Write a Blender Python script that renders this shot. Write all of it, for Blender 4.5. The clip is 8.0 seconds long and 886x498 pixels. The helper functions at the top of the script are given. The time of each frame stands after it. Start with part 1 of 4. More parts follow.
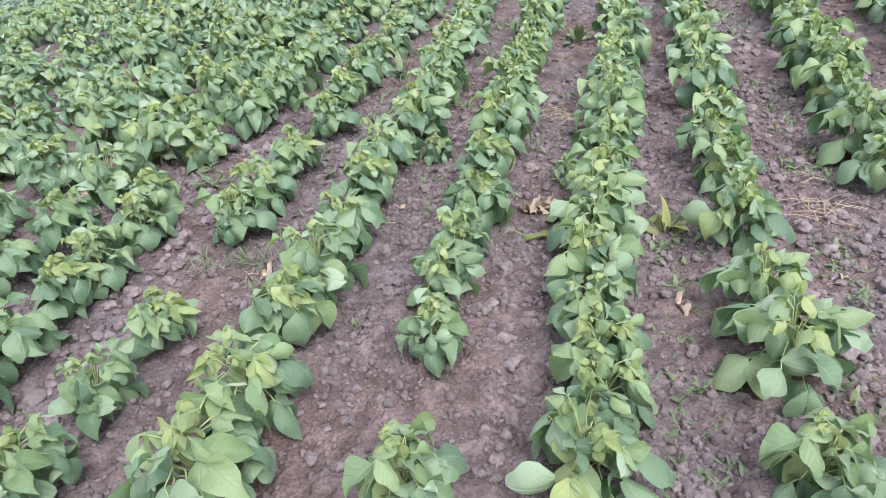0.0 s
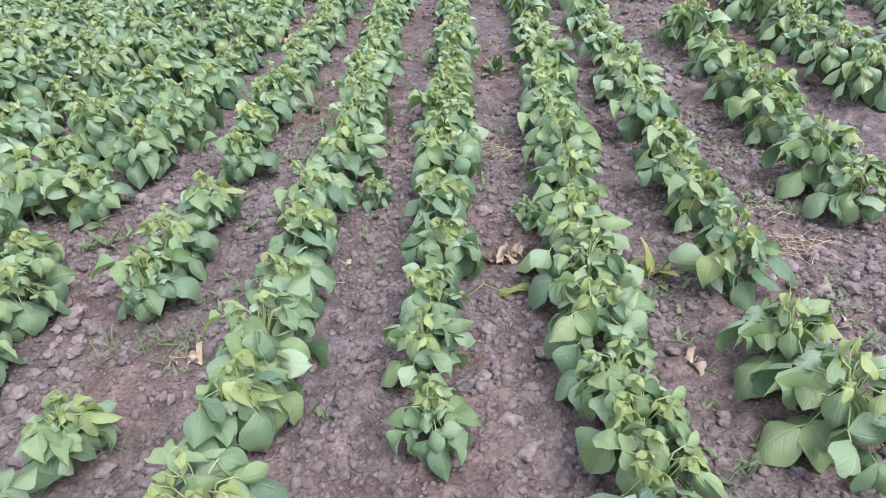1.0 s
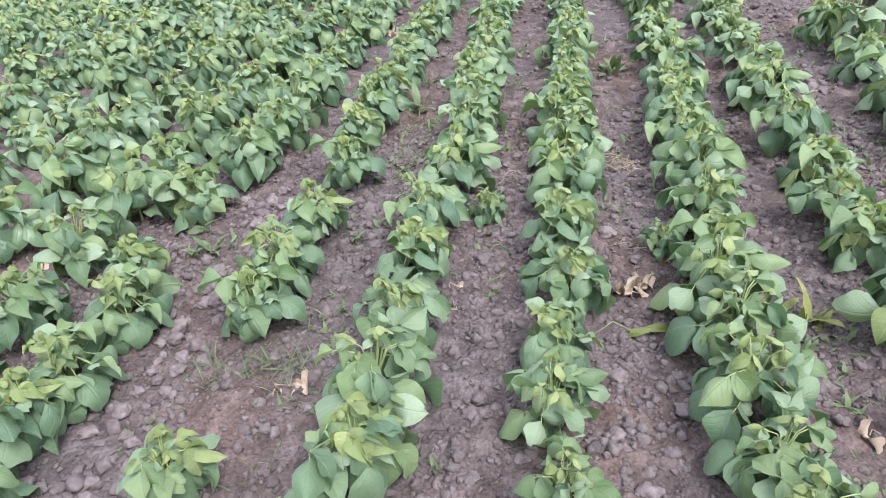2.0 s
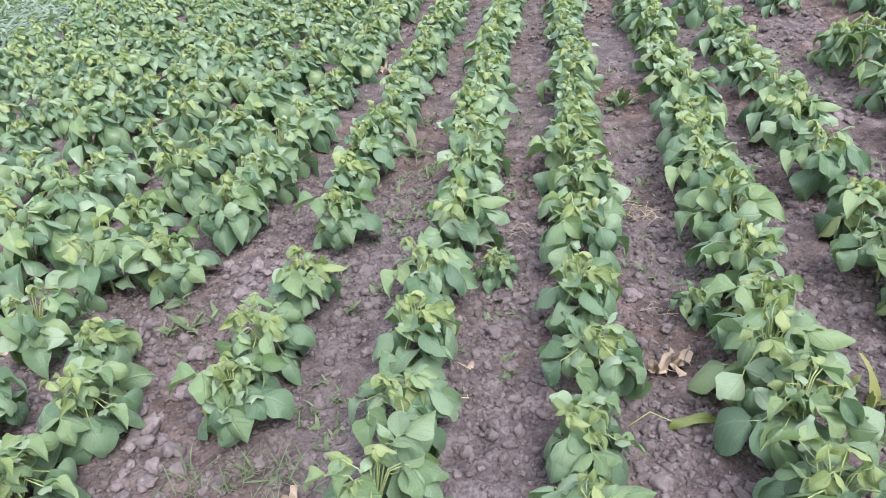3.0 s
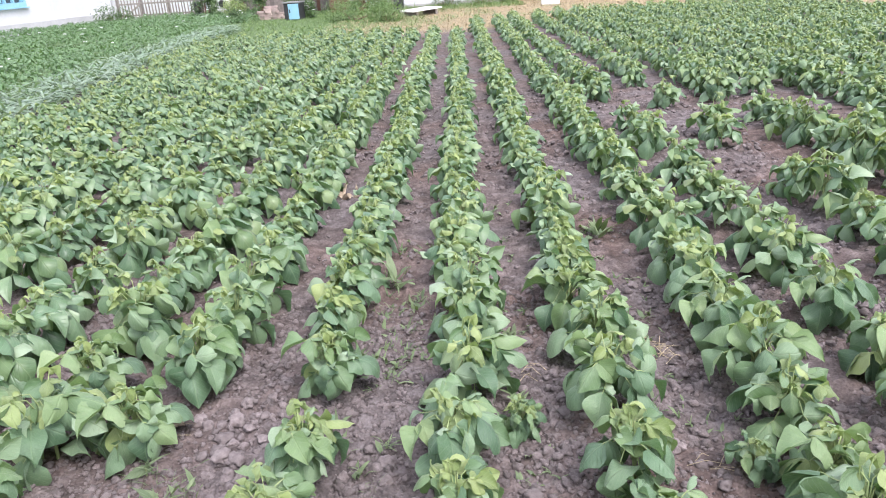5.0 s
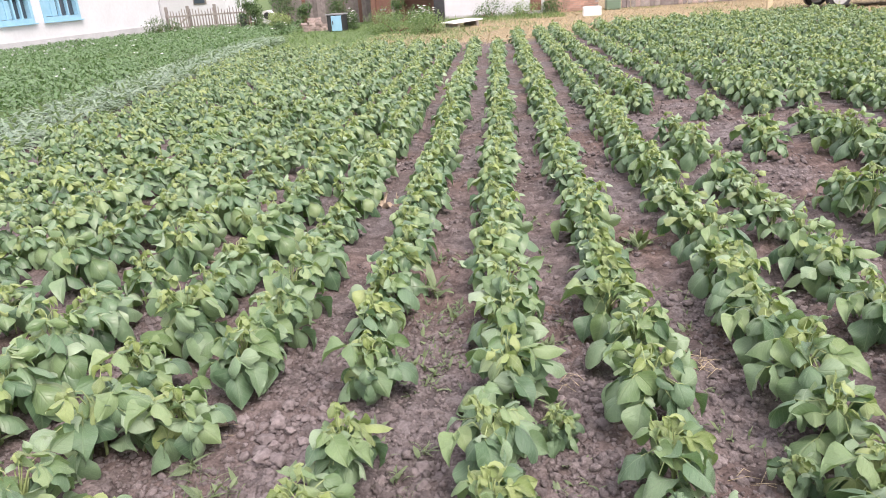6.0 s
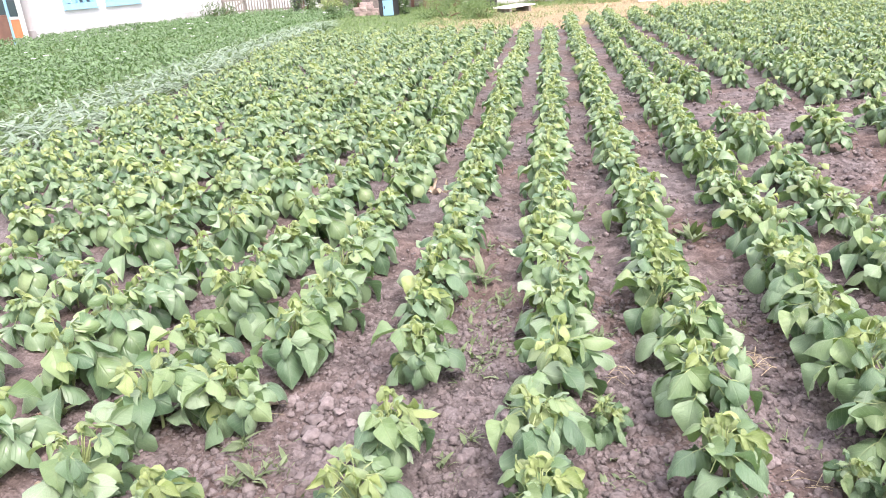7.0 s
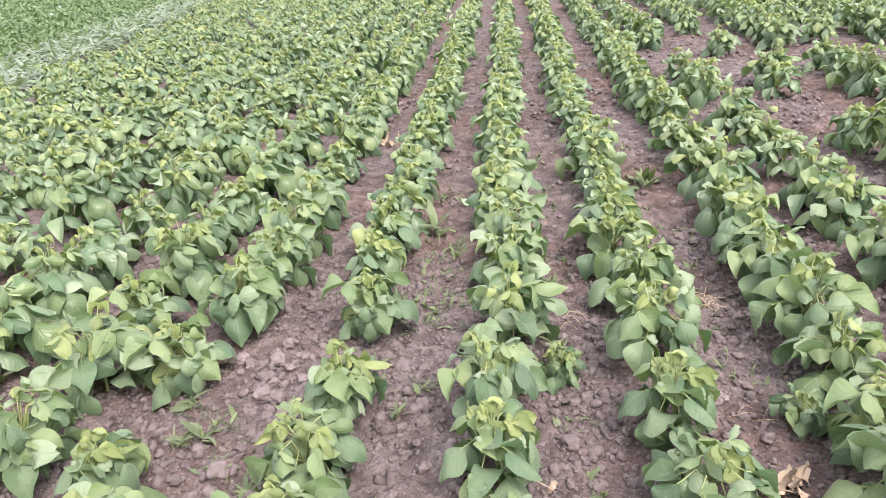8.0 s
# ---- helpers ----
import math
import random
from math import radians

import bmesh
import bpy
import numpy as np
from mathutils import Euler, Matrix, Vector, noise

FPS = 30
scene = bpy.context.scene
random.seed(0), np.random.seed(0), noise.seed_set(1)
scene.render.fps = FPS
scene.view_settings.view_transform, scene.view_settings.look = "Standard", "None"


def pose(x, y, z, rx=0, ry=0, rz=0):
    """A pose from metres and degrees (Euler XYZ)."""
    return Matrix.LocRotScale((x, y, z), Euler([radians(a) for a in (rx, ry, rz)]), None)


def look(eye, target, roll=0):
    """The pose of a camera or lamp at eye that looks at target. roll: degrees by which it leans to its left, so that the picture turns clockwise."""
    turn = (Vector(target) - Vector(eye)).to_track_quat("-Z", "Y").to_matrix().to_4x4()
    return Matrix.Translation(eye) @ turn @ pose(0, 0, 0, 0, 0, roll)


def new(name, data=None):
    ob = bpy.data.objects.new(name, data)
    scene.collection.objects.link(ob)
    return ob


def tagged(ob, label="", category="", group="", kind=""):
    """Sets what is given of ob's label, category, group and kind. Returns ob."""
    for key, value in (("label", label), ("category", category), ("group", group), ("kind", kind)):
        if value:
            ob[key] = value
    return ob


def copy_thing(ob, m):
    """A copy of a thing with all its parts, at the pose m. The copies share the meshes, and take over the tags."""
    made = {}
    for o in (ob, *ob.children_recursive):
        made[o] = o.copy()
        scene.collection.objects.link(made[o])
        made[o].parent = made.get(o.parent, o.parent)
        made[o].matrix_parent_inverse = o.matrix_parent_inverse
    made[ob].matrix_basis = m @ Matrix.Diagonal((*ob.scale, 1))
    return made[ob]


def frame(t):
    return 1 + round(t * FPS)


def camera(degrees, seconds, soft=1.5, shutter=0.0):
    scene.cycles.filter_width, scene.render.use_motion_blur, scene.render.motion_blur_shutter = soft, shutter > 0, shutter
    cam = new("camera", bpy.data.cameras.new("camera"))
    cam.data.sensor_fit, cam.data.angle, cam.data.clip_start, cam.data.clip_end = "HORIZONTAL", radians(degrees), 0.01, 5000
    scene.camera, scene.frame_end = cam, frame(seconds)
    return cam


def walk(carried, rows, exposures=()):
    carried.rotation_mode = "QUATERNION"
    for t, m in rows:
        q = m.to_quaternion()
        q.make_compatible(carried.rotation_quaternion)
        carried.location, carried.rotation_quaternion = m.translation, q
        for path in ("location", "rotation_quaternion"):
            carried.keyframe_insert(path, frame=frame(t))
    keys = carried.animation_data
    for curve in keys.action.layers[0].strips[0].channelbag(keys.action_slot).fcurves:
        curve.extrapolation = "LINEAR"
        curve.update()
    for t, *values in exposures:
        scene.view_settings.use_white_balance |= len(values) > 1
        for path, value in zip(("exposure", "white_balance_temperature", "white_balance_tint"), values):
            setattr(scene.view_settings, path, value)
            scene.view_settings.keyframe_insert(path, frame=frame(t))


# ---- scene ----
cam = camera(64.5, 8.0, soft=1.0)
PATH = [
    (0, (-0.02, -0.025, 1.358), (-0.498, 1.581, 0.265), -7.8),
    (0.2, (-0.04, 0.053, 1.365), (-0.486, 1.52, 0.422), -7.9),
    (0.5, (-0.136, 0.106, 1.31), (-0.466, 1.774, 0.257), -4.3),
    (0.7, (-0.239, 0.158, 1.309), (-0.445, 1.708, 0.418), -4.4),
    (1, (-0.379, 0.258, 1.287), (-0.492, 1.953, 0.231), -3.9),
    (1.2, (-0.408, 0.278, 1.304), (-0.53, 1.8, 0.35), -3.1),
    (1.5, (-0.484, 0.337, 1.292), (-0.608, 2.02, 0.22), -2),
    (1.7, (-0.506, 0.391, 1.299), (-0.717, 2.058, 0.214), -3.2),
    (2.8, (-0.538, 0.7, 1.284), (-0.973, 2.345, 0.231), -7.2),
    (3, (-0.577, 0.766, 1.288), (-0.913, 2.451, 0.264), -7.1),
    (3.2, (-0.685, 0.84, 1.262), (-0.797, 2.415, 0.398), -4.5),
    (3.5, (-0.834, 0.905, 1.252), (-0.865, 2.634, 0.248), -4.5),
    (3.7, (-0.861, 0.917, 1.257), (-1.019, 2.495, 0.405), -4.4),
    (4, (-0.909, 0.948, 1.255), (-1.107, 2.729, 0.368), -2.8),
    (4.2, (-0.901, 0.969, 1.277), (-1.075, 2.585, 0.503), -3.4),
    (4.5, (-0.901, 0.974, 1.264), (-0.985, 2.801, 0.456), -3.2),
    (5, (-0.912, 0.969, 1.274), (-0.988, 2.823, 0.529), -3.7),
    (5.2, (-0.92, 0.962, 1.277), (-1.051, 2.824, 0.561), -3.7),
    (6.5, (-0.924, 0.944, 1.277), (-1.14, 2.802, 0.567), -3.8),
    (7, (-0.941, 0.947, 1.28), (-1.248, 2.78, 0.541), -3.9),
    (7.5, (-0.925, 0.962, 1.266), (-1.23, 2.781, 0.493), -4.8),
    (8, (-0.911, 0.981, 1.235), (-1.111, 2.778, 0.379), -4.3),
]
walk(cam, [(t, look(eye, target, roll)) for t, eye, target, roll in PATH],
     exposures=[(0.0, 0.93, 6150, 17), (3.5, 0.94, 6120, 15.5), (4.5, 1.02, 6100, 15), (5.2, 1.02, 6400, 17), (6.3, 0.9, 6950, 20), (6.6, 0.92, 6950, 20), (7.0, 1.46, 6750, 21), (7.4, 1.45, 6750, 21), (8.0, 1.18, 6950, 21)])

# ---- world and light: bright overcast day ----
SUN_ELEVATION, SUN_AZIMUTH = 55.0, 140.0
world = bpy.data.worlds.new("sky")
scene.world = world
world.use_nodes = True
wn = world.node_tree
for n in list(wn.nodes):
    wn.nodes.remove(n)
sky = wn.nodes.new("ShaderNodeTexSky")
sky.sky_type, sky.sun_disc = "NISHITA", False
sky.sun_elevation, sky.sun_rotation = radians(SUN_ELEVATION), radians(SUN_AZIMUTH)
sky.air_density, sky.dust_density = 1.0, 4.0
cloud = wn.nodes.new("ShaderNodeMix")
cloud.data_type = "RGBA"
cloud.inputs[0].default_value = 0.75
cloud.inputs[7].default_value = (7.6, 7.8, 8.3, 1)
wb = wn.nodes.new("ShaderNodeBackground")
wb.inputs[1].default_value = 0.14
wo = wn.nodes.new("ShaderNodeOutputWorld")
wn.links.new(sky.outputs[0], cloud.inputs[6])
wn.links.new(cloud.outputs[2], wb.inputs[0])
wn.links.new(wb.outputs[0], wo.inputs[0])
sun = new("sun", bpy.data.lights.new("sun", "SUN"))
sun.data.energy, sun.data.angle, sun.data.color = 2.2, radians(25), (1.0, 0.96, 0.9)
az, el = radians(SUN_AZIMUTH), radians(SUN_ELEVATION)
sun.matrix_world = look((0, 0, 30), Vector((0, 0, 30)) - Vector((math.sin(az) * math.cos(el), math.cos(az) * math.cos(el), math.sin(el))))


# ---- materials ----
def node_material(name):
    m = bpy.data.materials.new(name)
    m.use_nodes = True
    t = m.node_tree
    return m, t, t.nodes["Principled BSDF"], t.nodes["Material Output"]


def tex(t, kind, scale, detail=4.0, vec=None):
    n = t.nodes.new(kind)
    n.inputs["Scale"].default_value = scale
    if "Detail" in n.inputs:
        n.inputs["Detail"].default_value = detail
    if vec is None:
        g = t.nodes.new("ShaderNodeTexCoord")
        vec = g.outputs["Object"]
    t.links.new(vec, n.inputs["Vector"])
    return n


def ramp(t, fac, stops):
    r = t.nodes.new("ShaderNodeValToRGB")
    e = r.color_ramp.elements
    while len(e) < len(stops):
        e.new(0.5)
    for k, (p, c) in zip(e, stops):
        k.position, k.color = p, (*c, 1)
    t.links.new(fac, r.inputs[0])
    return r.outputs[0]


def mix(t, kind, fac, a, b):
    n = t.nodes.new("ShaderNodeMix")
    n.data_type, n.blend_type = "RGBA", kind
    for sock, v in ((n.inputs[0], fac), (n.inputs[6], a), (n.inputs[7], b)):
        if hasattr(v, "links"):
            t.links.new(v, sock)
        else:
            sock.default_value = v if not isinstance(v, tuple) else (*v, 1)
    return n.outputs[2]


def calc(t, op, a, b=None, c=None):
    n = t.nodes.new("ShaderNodeMath")
    n.operation = op
    for sock, v in zip(n.inputs, (a, b, c)):
        if v is None:
            continue
        if hasattr(v, "links"):
            t.links.new(v, sock)
        else:
            sock.default_value = v
    return n.outputs[0]


def bump(t, bsdf, height, strength, distance):
    b = t.nodes.new("ShaderNodeBump")
    b.inputs["Strength"].default_value, b.inputs["Distance"].default_value = strength, distance
    t.links.new(height, b.inputs["Height"])
    t.links.new(b.outputs[0], bsdf.inputs["Normal"])


def each_one(t):
    """A number from 0 to 1 of its own for every object and every loose piece of a mesh."""
    a, b = t.nodes.new("ShaderNodeObjectInfo"), t.nodes.new("ShaderNodeNewGeometry")
    return calc(t, "FRACT", calc(t, "ADD", a.outputs["Random"], b.outputs["Random Per Island"]))


def plain(name, stops, scale, rough=0.8, relief=0.3, distance=0.01, spread=0.15, metal=0.0):
    """A worn surface: colour from coarse and fine noise, with fine relief."""
    m, t, p, o = node_material(name)
    coarse, fine = tex(t, "ShaderNodeTexNoise", scale), tex(t, "ShaderNodeTexNoise", scale * 9, 6)
    v = calc(t, "ADD", calc(t, "MULTIPLY", coarse.outputs[0], 0.6), calc(t, "MULTIPLY", fine.outputs[0], 0.4))
    c = ramp(t, v, stops)
    k = calc(t, "MULTIPLY_ADD", each_one(t), 2 * spread, 1 - spread)
    c = mix(t, "MULTIPLY", 1.0, c, (1, 1, 1)) if spread == 0 else mix(t, "MULTIPLY", 1.0, c, grey(t, k))
    t.links.new(c, p.inputs["Base Color"])
    p.inputs["Roughness"].default_value, p.inputs["Metallic"].default_value = rough, metal
    bump(t, p, fine.outputs[0], relief, distance)
    return m


def grey(t, v):
    n = t.nodes.new("ShaderNodeCombineColor")
    for s in n.inputs[:3]:
        t.links.new(v, s)
    return n.outputs[0]


def leaf_material(name, dark, mid, light, vein, rough=0.4, through_light=0.24):
    """Leaf: veins from the blade's own coordinates, mottling, a tone of its own for every leaf."""
    m, t, p, o = node_material(name)
    uv = t.nodes.new("ShaderNodeUVMap")
    sep = t.nodes.new("ShaderNodeSeparateXYZ")
    t.links.new(uv.outputs[0], sep.inputs[0])
    side = calc(t, "ABSOLUTE", calc(t, "SUBTRACT", sep.outputs[0], 0.5))
    rib = calc(t, "SUBTRACT", 1.0, calc(t, "SMOOTH_MIN", calc(t, "MULTIPLY", side, 28.0), 1.0, 0.2))
    slant = calc(t, "SUBTRACT", sep.outputs[1], calc(t, "MULTIPLY", side, 0.75))
    wave = calc(t, "ABSOLUTE", calc(t, "SINE", calc(t, "MULTIPLY", slant, 19.0)))
    veins = calc(t, "MAXIMUM", rib, calc(t, "MULTIPLY", calc(t, "SUBTRACT", 1.0, calc(t, "SMOOTH_MIN", calc(t, "MULTIPLY", wave, 4.0), 1.0, 0.2)), 0.6))
    blot = tex(t, "ShaderNodeTexNoise", 30, 3)
    c = ramp(t, calc(t, "MULTIPLY_ADD", each_one(t), 0.75, calc(t, "MULTIPLY_ADD", blot.outputs[0], 0.6, -0.18)), [(0.05, dark), (0.5, mid), (0.95, light)])
    c = mix(t, "MIX", calc(t, "MULTIPLY", veins, 0.45), c, vein)
    t.links.new(c, p.inputs["Base Color"])
    p.inputs["Roughness"].default_value = rough
    p.inputs["Specular IOR Level"].default_value = 0.64
    p.inputs["Sheen Weight"].default_value, p.inputs["Sheen Roughness"].default_value = 0.12, 0.4
    fine = tex(t, "ShaderNodeTexNoise", 260, 2)
    bump(t, p, calc(t, "MULTIPLY_ADD", fine.outputs[0], 0.4, calc(t, "MULTIPLY", veins, -1.0)), 0.8, 0.0018)
    tr = t.nodes.new("ShaderNodeBsdfTranslucent")
    t.links.new(mix(t, "MULTIPLY", 1.0, c, (1.2, 1.3, 0.5)), tr.inputs[0])
    ms = t.nodes.new("ShaderNodeMixShader")
    ms.inputs[0].default_value = through_light
    t.links.new(p.outputs[0], ms.inputs[1])
    t.links.new(tr.outputs[0], ms.inputs[2])
    t.links.new(ms.outputs[0], o.inputs[0])
    return m


LEAF = leaf_material("bean_leaf", (0.07, 0.14, 0.078), (0.129, 0.222, 0.123), (0.224, 0.328, 0.19), (0.22, 0.323, 0.188), 0.39)
FRESH = leaf_material("fresh_bean_leaf", (0.115, 0.198, 0.094), (0.18, 0.274, 0.127), (0.265, 0.355, 0.178), (0.265, 0.357, 0.184), 0.39)
YOUNG = leaf_material("young_bean_leaf", (0.16, 0.22, 0.085), (0.23, 0.305, 0.115), (0.33, 0.4, 0.165), (0.33, 0.4, 0.18))
PALE = leaf_material("pale_leaf_underside", (0.17, 0.26, 0.15), (0.24, 0.34, 0.21), (0.32, 0.42, 0.29), (0.36, 0.45, 0.32), 0.5)
YELLOWED = leaf_material("yellowed_leaf", (0.15, 0.2, 0.05), (0.22, 0.26, 0.07), (0.32, 0.33, 0.11), (0.34, 0.35, 0.15))
STEM = plain("stem_green", [(0.3, (0.2, 0.27, 0.1)), (0.7, (0.36, 0.42, 0.2))], 40, 0.55, 0.2, 0.001)
WEED = leaf_material("weed_green", (0.1, 0.15, 0.075), (0.155, 0.22, 0.108), (0.23, 0.3, 0.16), (0.23, 0.3, 0.16), 0.5)
POTATO = leaf_material("potato_leaf", (0.08, 0.155, 0.066), (0.115, 0.21, 0.09), (0.155, 0.26, 0.125), (0.15, 0.25, 0.12), 0.5)
GRASS = leaf_material("grass_green", (0.07, 0.14, 0.04), (0.12, 0.21, 0.06), (0.2, 0.28, 0.1), (0.2, 0.27, 0.1))
BLADE = leaf_material("blade_leaf", (0.13, 0.2, 0.145), (0.2, 0.29, 0.205), (0.3, 0.39, 0.3), (0.28, 0.36, 0.26))
BUSH = leaf_material("bush_leaf", (0.03, 0.075, 0.02), (0.06, 0.13, 0.035), (0.12, 0.2, 0.06), (0.12, 0.18, 0.06))
STRAW = plain("straw", [(0.3, (0.34, 0.27, 0.17)), (0.7, (0.55, 0.46, 0.32))], 20, 0.8, 0.2, 0.002, 0.25)
DRY = plain("dry_leaf", [(0.3, (0.33, 0.25, 0.18)), (0.7, (0.64, 0.54, 0.43))], 60, 0.75, 0.4, 0.002, 0.15)
HAY = plain("dead_grass", [(0.3, (0.3, 0.235, 0.13)), (0.7, (0.52, 0.42, 0.26))], 20, 0.85, 0.2, 0.002, 0.25)
CLOD = plain("soil_clod", [(0.3, (0.113, 0.093, 0.093)), (0.7, (0.285, 0.243, 0.245))], 45, 0.95, 0.9, 0.008, 0.24)


def soil_material():
    m, t, p, o = node_material("soil")
    g = t.nodes.new("ShaderNodeTexCoord")
    v = g.outputs["Object"]
    big, midn, fine = tex(t, "ShaderNodeTexNoise", 1.3, 3, v), tex(t, "ShaderNodeTexNoise", 14, 6, v), tex(t, "ShaderNodeTexNoise", 110, 5, v)
    lumps = tex(t, "ShaderNodeTexVoronoi", 55, 1, v)
    lumps.feature = "SMOOTH_F1"
    h = calc(t, "ADD", calc(t, "MULTIPLY", midn.outputs[0], 0.6), calc(t, "MULTIPLY", fine.outputs[0], 0.4))
    c = ramp(t, h, [(0.32, (0.053, 0.043, 0.042)), (0.5, (0.125, 0.103, 0.102)), (0.68, (0.236, 0.203, 0.204))])
    c = mix(t, "MULTIPLY", 0.75, c, ramp(t, big.outputs[0], [(0.36, (1.0, 0.84, 0.75)), (0.58, (0.96, 1, 1.03))]))
    # beyond the rows the ground is matted with dead grass, and under the neighbouring crop with green
    at = t.nodes.new("ShaderNodeSeparateXYZ")
    t.links.new(v, at.inputs[0])
    ragged = calc(t, "MULTIPLY_ADD", big.outputs[0], 2.0, -1.0)
    past = calc(t, "MULTIPLY_ADD", calc(t, "ADD", at.outputs[1], ragged), 1.2, -19.6)
    past.node.use_clamp = True
    green = calc(t, "MULTIPLY_ADD", calc(t, "ADD", at.outputs[0], ragged), -1.0, -2.6)
    green.node.use_clamp = True
    beside = calc(t, "MULTIPLY_ADD", at.outputs[0], -2.0, -12.8)
    beside.node.use_clamp = True
    mat = mix(t, "MIX", green, ramp(t, h, [(0.35, (0.15, 0.12, 0.075)), (0.65, (0.34, 0.28, 0.18))]), ramp(t, h, [(0.35, (0.05, 0.085, 0.03)), (0.65, (0.13, 0.19, 0.075))]))
    c = mix(t, "MIX", calc(t, "MAXIMUM", past, beside), c, mat)
    t.links.new(c, p.inputs["Base Color"])
    p.inputs["Roughness"].default_value = 0.95
    p.inputs["Specular IOR Level"].default_value = 0.2
    bump(t, p, calc(t, "SUBTRACT", calc(t, "MULTIPLY_ADD", fine.outputs[0], 0.7, midn.outputs[0]), calc(t, "MULTIPLY", lumps.outputs[0], 0.9)), 0.9, 0.012)
    return m


SOIL = soil_material()
WHITEWASH = plain("whitewash", [(0.3, (0.54, 0.55, 0.58)), (0.7, (0.64, 0.65, 0.68))], 1.2, 0.85, 0.2, 0.01, 0.0)
PLINTH = plain("plinth_render", [(0.3, (0.38, 0.38, 0.4)), (0.7, (0.52, 0.52, 0.54))], 2, 0.9, 0.4, 0.01, 0.0)
BLUE = plain("blue_paint", [(0.3, (0.22, 0.45, 0.6)), (0.7, (0.31, 0.54, 0.69))], 4, 0.5, 0.2, 0.004, 0.05)
GREY_WOOD = plain("weathered_wood", [(0.3, (0.16, 0.14, 0.13)), (0.7, (0.34, 0.31, 0.29))], 8, 0.85, 0.5, 0.004, 0.2)
DARK_WOOD = plain("dark_old_boards", [(0.3, (0.12, 0.1, 0.098)), (0.7, (0.26, 0.225, 0.215))], 8, 0.85, 0.5, 0.004, 0.25)
BROWN_WOOD = plain("brown_paint", [(0.3, (0.13, 0.06, 0.045)), (0.7, (0.22, 0.11, 0.08))], 5, 0.6, 0.3, 0.004, 0.1)
BRICK = plain("red_brick", [(0.3, (0.34, 0.2, 0.155)), (0.7, (0.5, 0.33, 0.27))], 10, 0.9, 0.5, 0.005, 0.2)
RUBBLE = plain("old_brick", [(0.3, (0.27, 0.205, 0.185)), (0.7, (0.46, 0.37, 0.345))], 10, 0.9, 0.5, 0.005, 0.3)
MORTAR = plain("mortar", [(0.3, (0.3, 0.27, 0.25)), (0.7, (0.4, 0.37, 0.34))], 12, 0.95, 0.5, 0.005, 0.0)
SLATE = plain("grey_sheet_roof", [(0.3, (0.2, 0.2, 0.21)), (0.7, (0.32, 0.32, 0.33))], 3, 0.8, 0.3, 0.006, 0.0)
WHITE = plain("white_paint", [(0.3, (0.72, 0.72, 0.72)), (0.7, (0.82, 0.82, 0.82))], 4, 0.5, 0.2, 0.004, 0.0)
DARK = plain("dark_metal", [(0.3, (0.02, 0.022, 0.027)), (0.7, (0.05, 0.05, 0.055))], 6, 0.45, 0.2, 0.003, 0.1)
ORANGE = plain("orange_paint", [(0.3, (0.5, 0.17, 0.07)), (0.7, (0.6, 0.24, 0.11))], 4, 0.6, 0.2, 0.003, 0.0)
GLASS, gt, gp, go = node_material("window_glass")
gp.inputs["Base Color"].default_value = (0.05, 0.07, 0.09, 1)
gp.inputs["Roughness"].default_value = 0.05


# ---- mesh helpers ----
def mesh_np(name, verts, faces, material, uvs=None, smooth=True):
    """One mesh from arrays: verts n x 3, faces m x k (all of one size), uv of each vertex n x 2."""
    me = bpy.data.meshes.new(name)
    k = faces.shape[1]
    me.vertices.add(len(verts))
    me.vertices.foreach_set("co", np.ascontiguousarray(verts, np.float32).ravel())
    me.loops.add(faces.size)
    me.loops.foreach_set("vertex_index", np.ascontiguousarray(faces, np.int32).ravel())
    me.polygons.add(len(faces))
    me.polygons.foreach_set("loop_start", np.arange(0, faces.size, k, dtype=np.int32))
    if uvs is not None:
        layer = me.uv_layers.new(name="UVMap")
        layer.data.foreach_set("uv", np.ascontiguousarray(uvs[faces.ravel()], np.float32).ravel())
    me.polygons.foreach_set("use_smooth", np.full(len(faces), smooth))
    me.update(calc_edges=True)
    me.validate()
    me.materials.append(material)
    return me


def child(name, me, parent, m=None, label=""):
    ob = new(name, me)
    ob.parent = parent
    if m is not None:
        ob.matrix_basis = m
    if label:
        ob["label"] = label
    return ob


def part(name, bm, material, parent, label=""):
    me = bpy.data.meshes.new(name)
    bm.normal_update()
    bm.to_mesh(me)
    bm.free()
    me.materials.append(material)
    return child(name, me, parent, None, label)


def thing(name, label, category, group="", at=None, kind=""):
    ob = new(name)
    ob.empty_display_size = 0.1
    if at is not None:
        ob.matrix_basis = at
    return tagged(ob, label, category, group, kind)


def box(bm, lo, hi, bevel=0.0, turn=None):
    c = [(a + b) / 2 for a, b in zip(lo, hi)]
    m = Matrix.Translation(c) @ (turn or Matrix()) @ Matrix.Diagonal((*[b - a for a, b in zip(lo, hi)], 1))
    made = bmesh.ops.create_cube(bm, size=1, matrix=m)["verts"]
    if bevel:
        edges = list({e for v in made for e in v.link_edges})
        bmesh.ops.bevel(bm, geom=edges, offset=bevel, segments=2, affect="EDGES", profile=0.6)
    return bm


def a_box(lo, hi, bevel=0.0):
    return box(bmesh.new(), lo, hi, bevel)


class Heap:
    """Gathers many small grids into one mesh."""

    def __init__(self):
        self.v, self.f, self.u, self.n = [], [], [], 0

    def add(self, verts, faces, uvs):
        self.v.append(verts), self.f.append(faces + self.n), self.u.append(uvs)
        self.n += len(verts)

    def mesh(self, name, material, smooth=True):
        return mesh_np(name, np.concatenate(self.v), np.concatenate(self.f), material, np.concatenate(self.u), smooth)


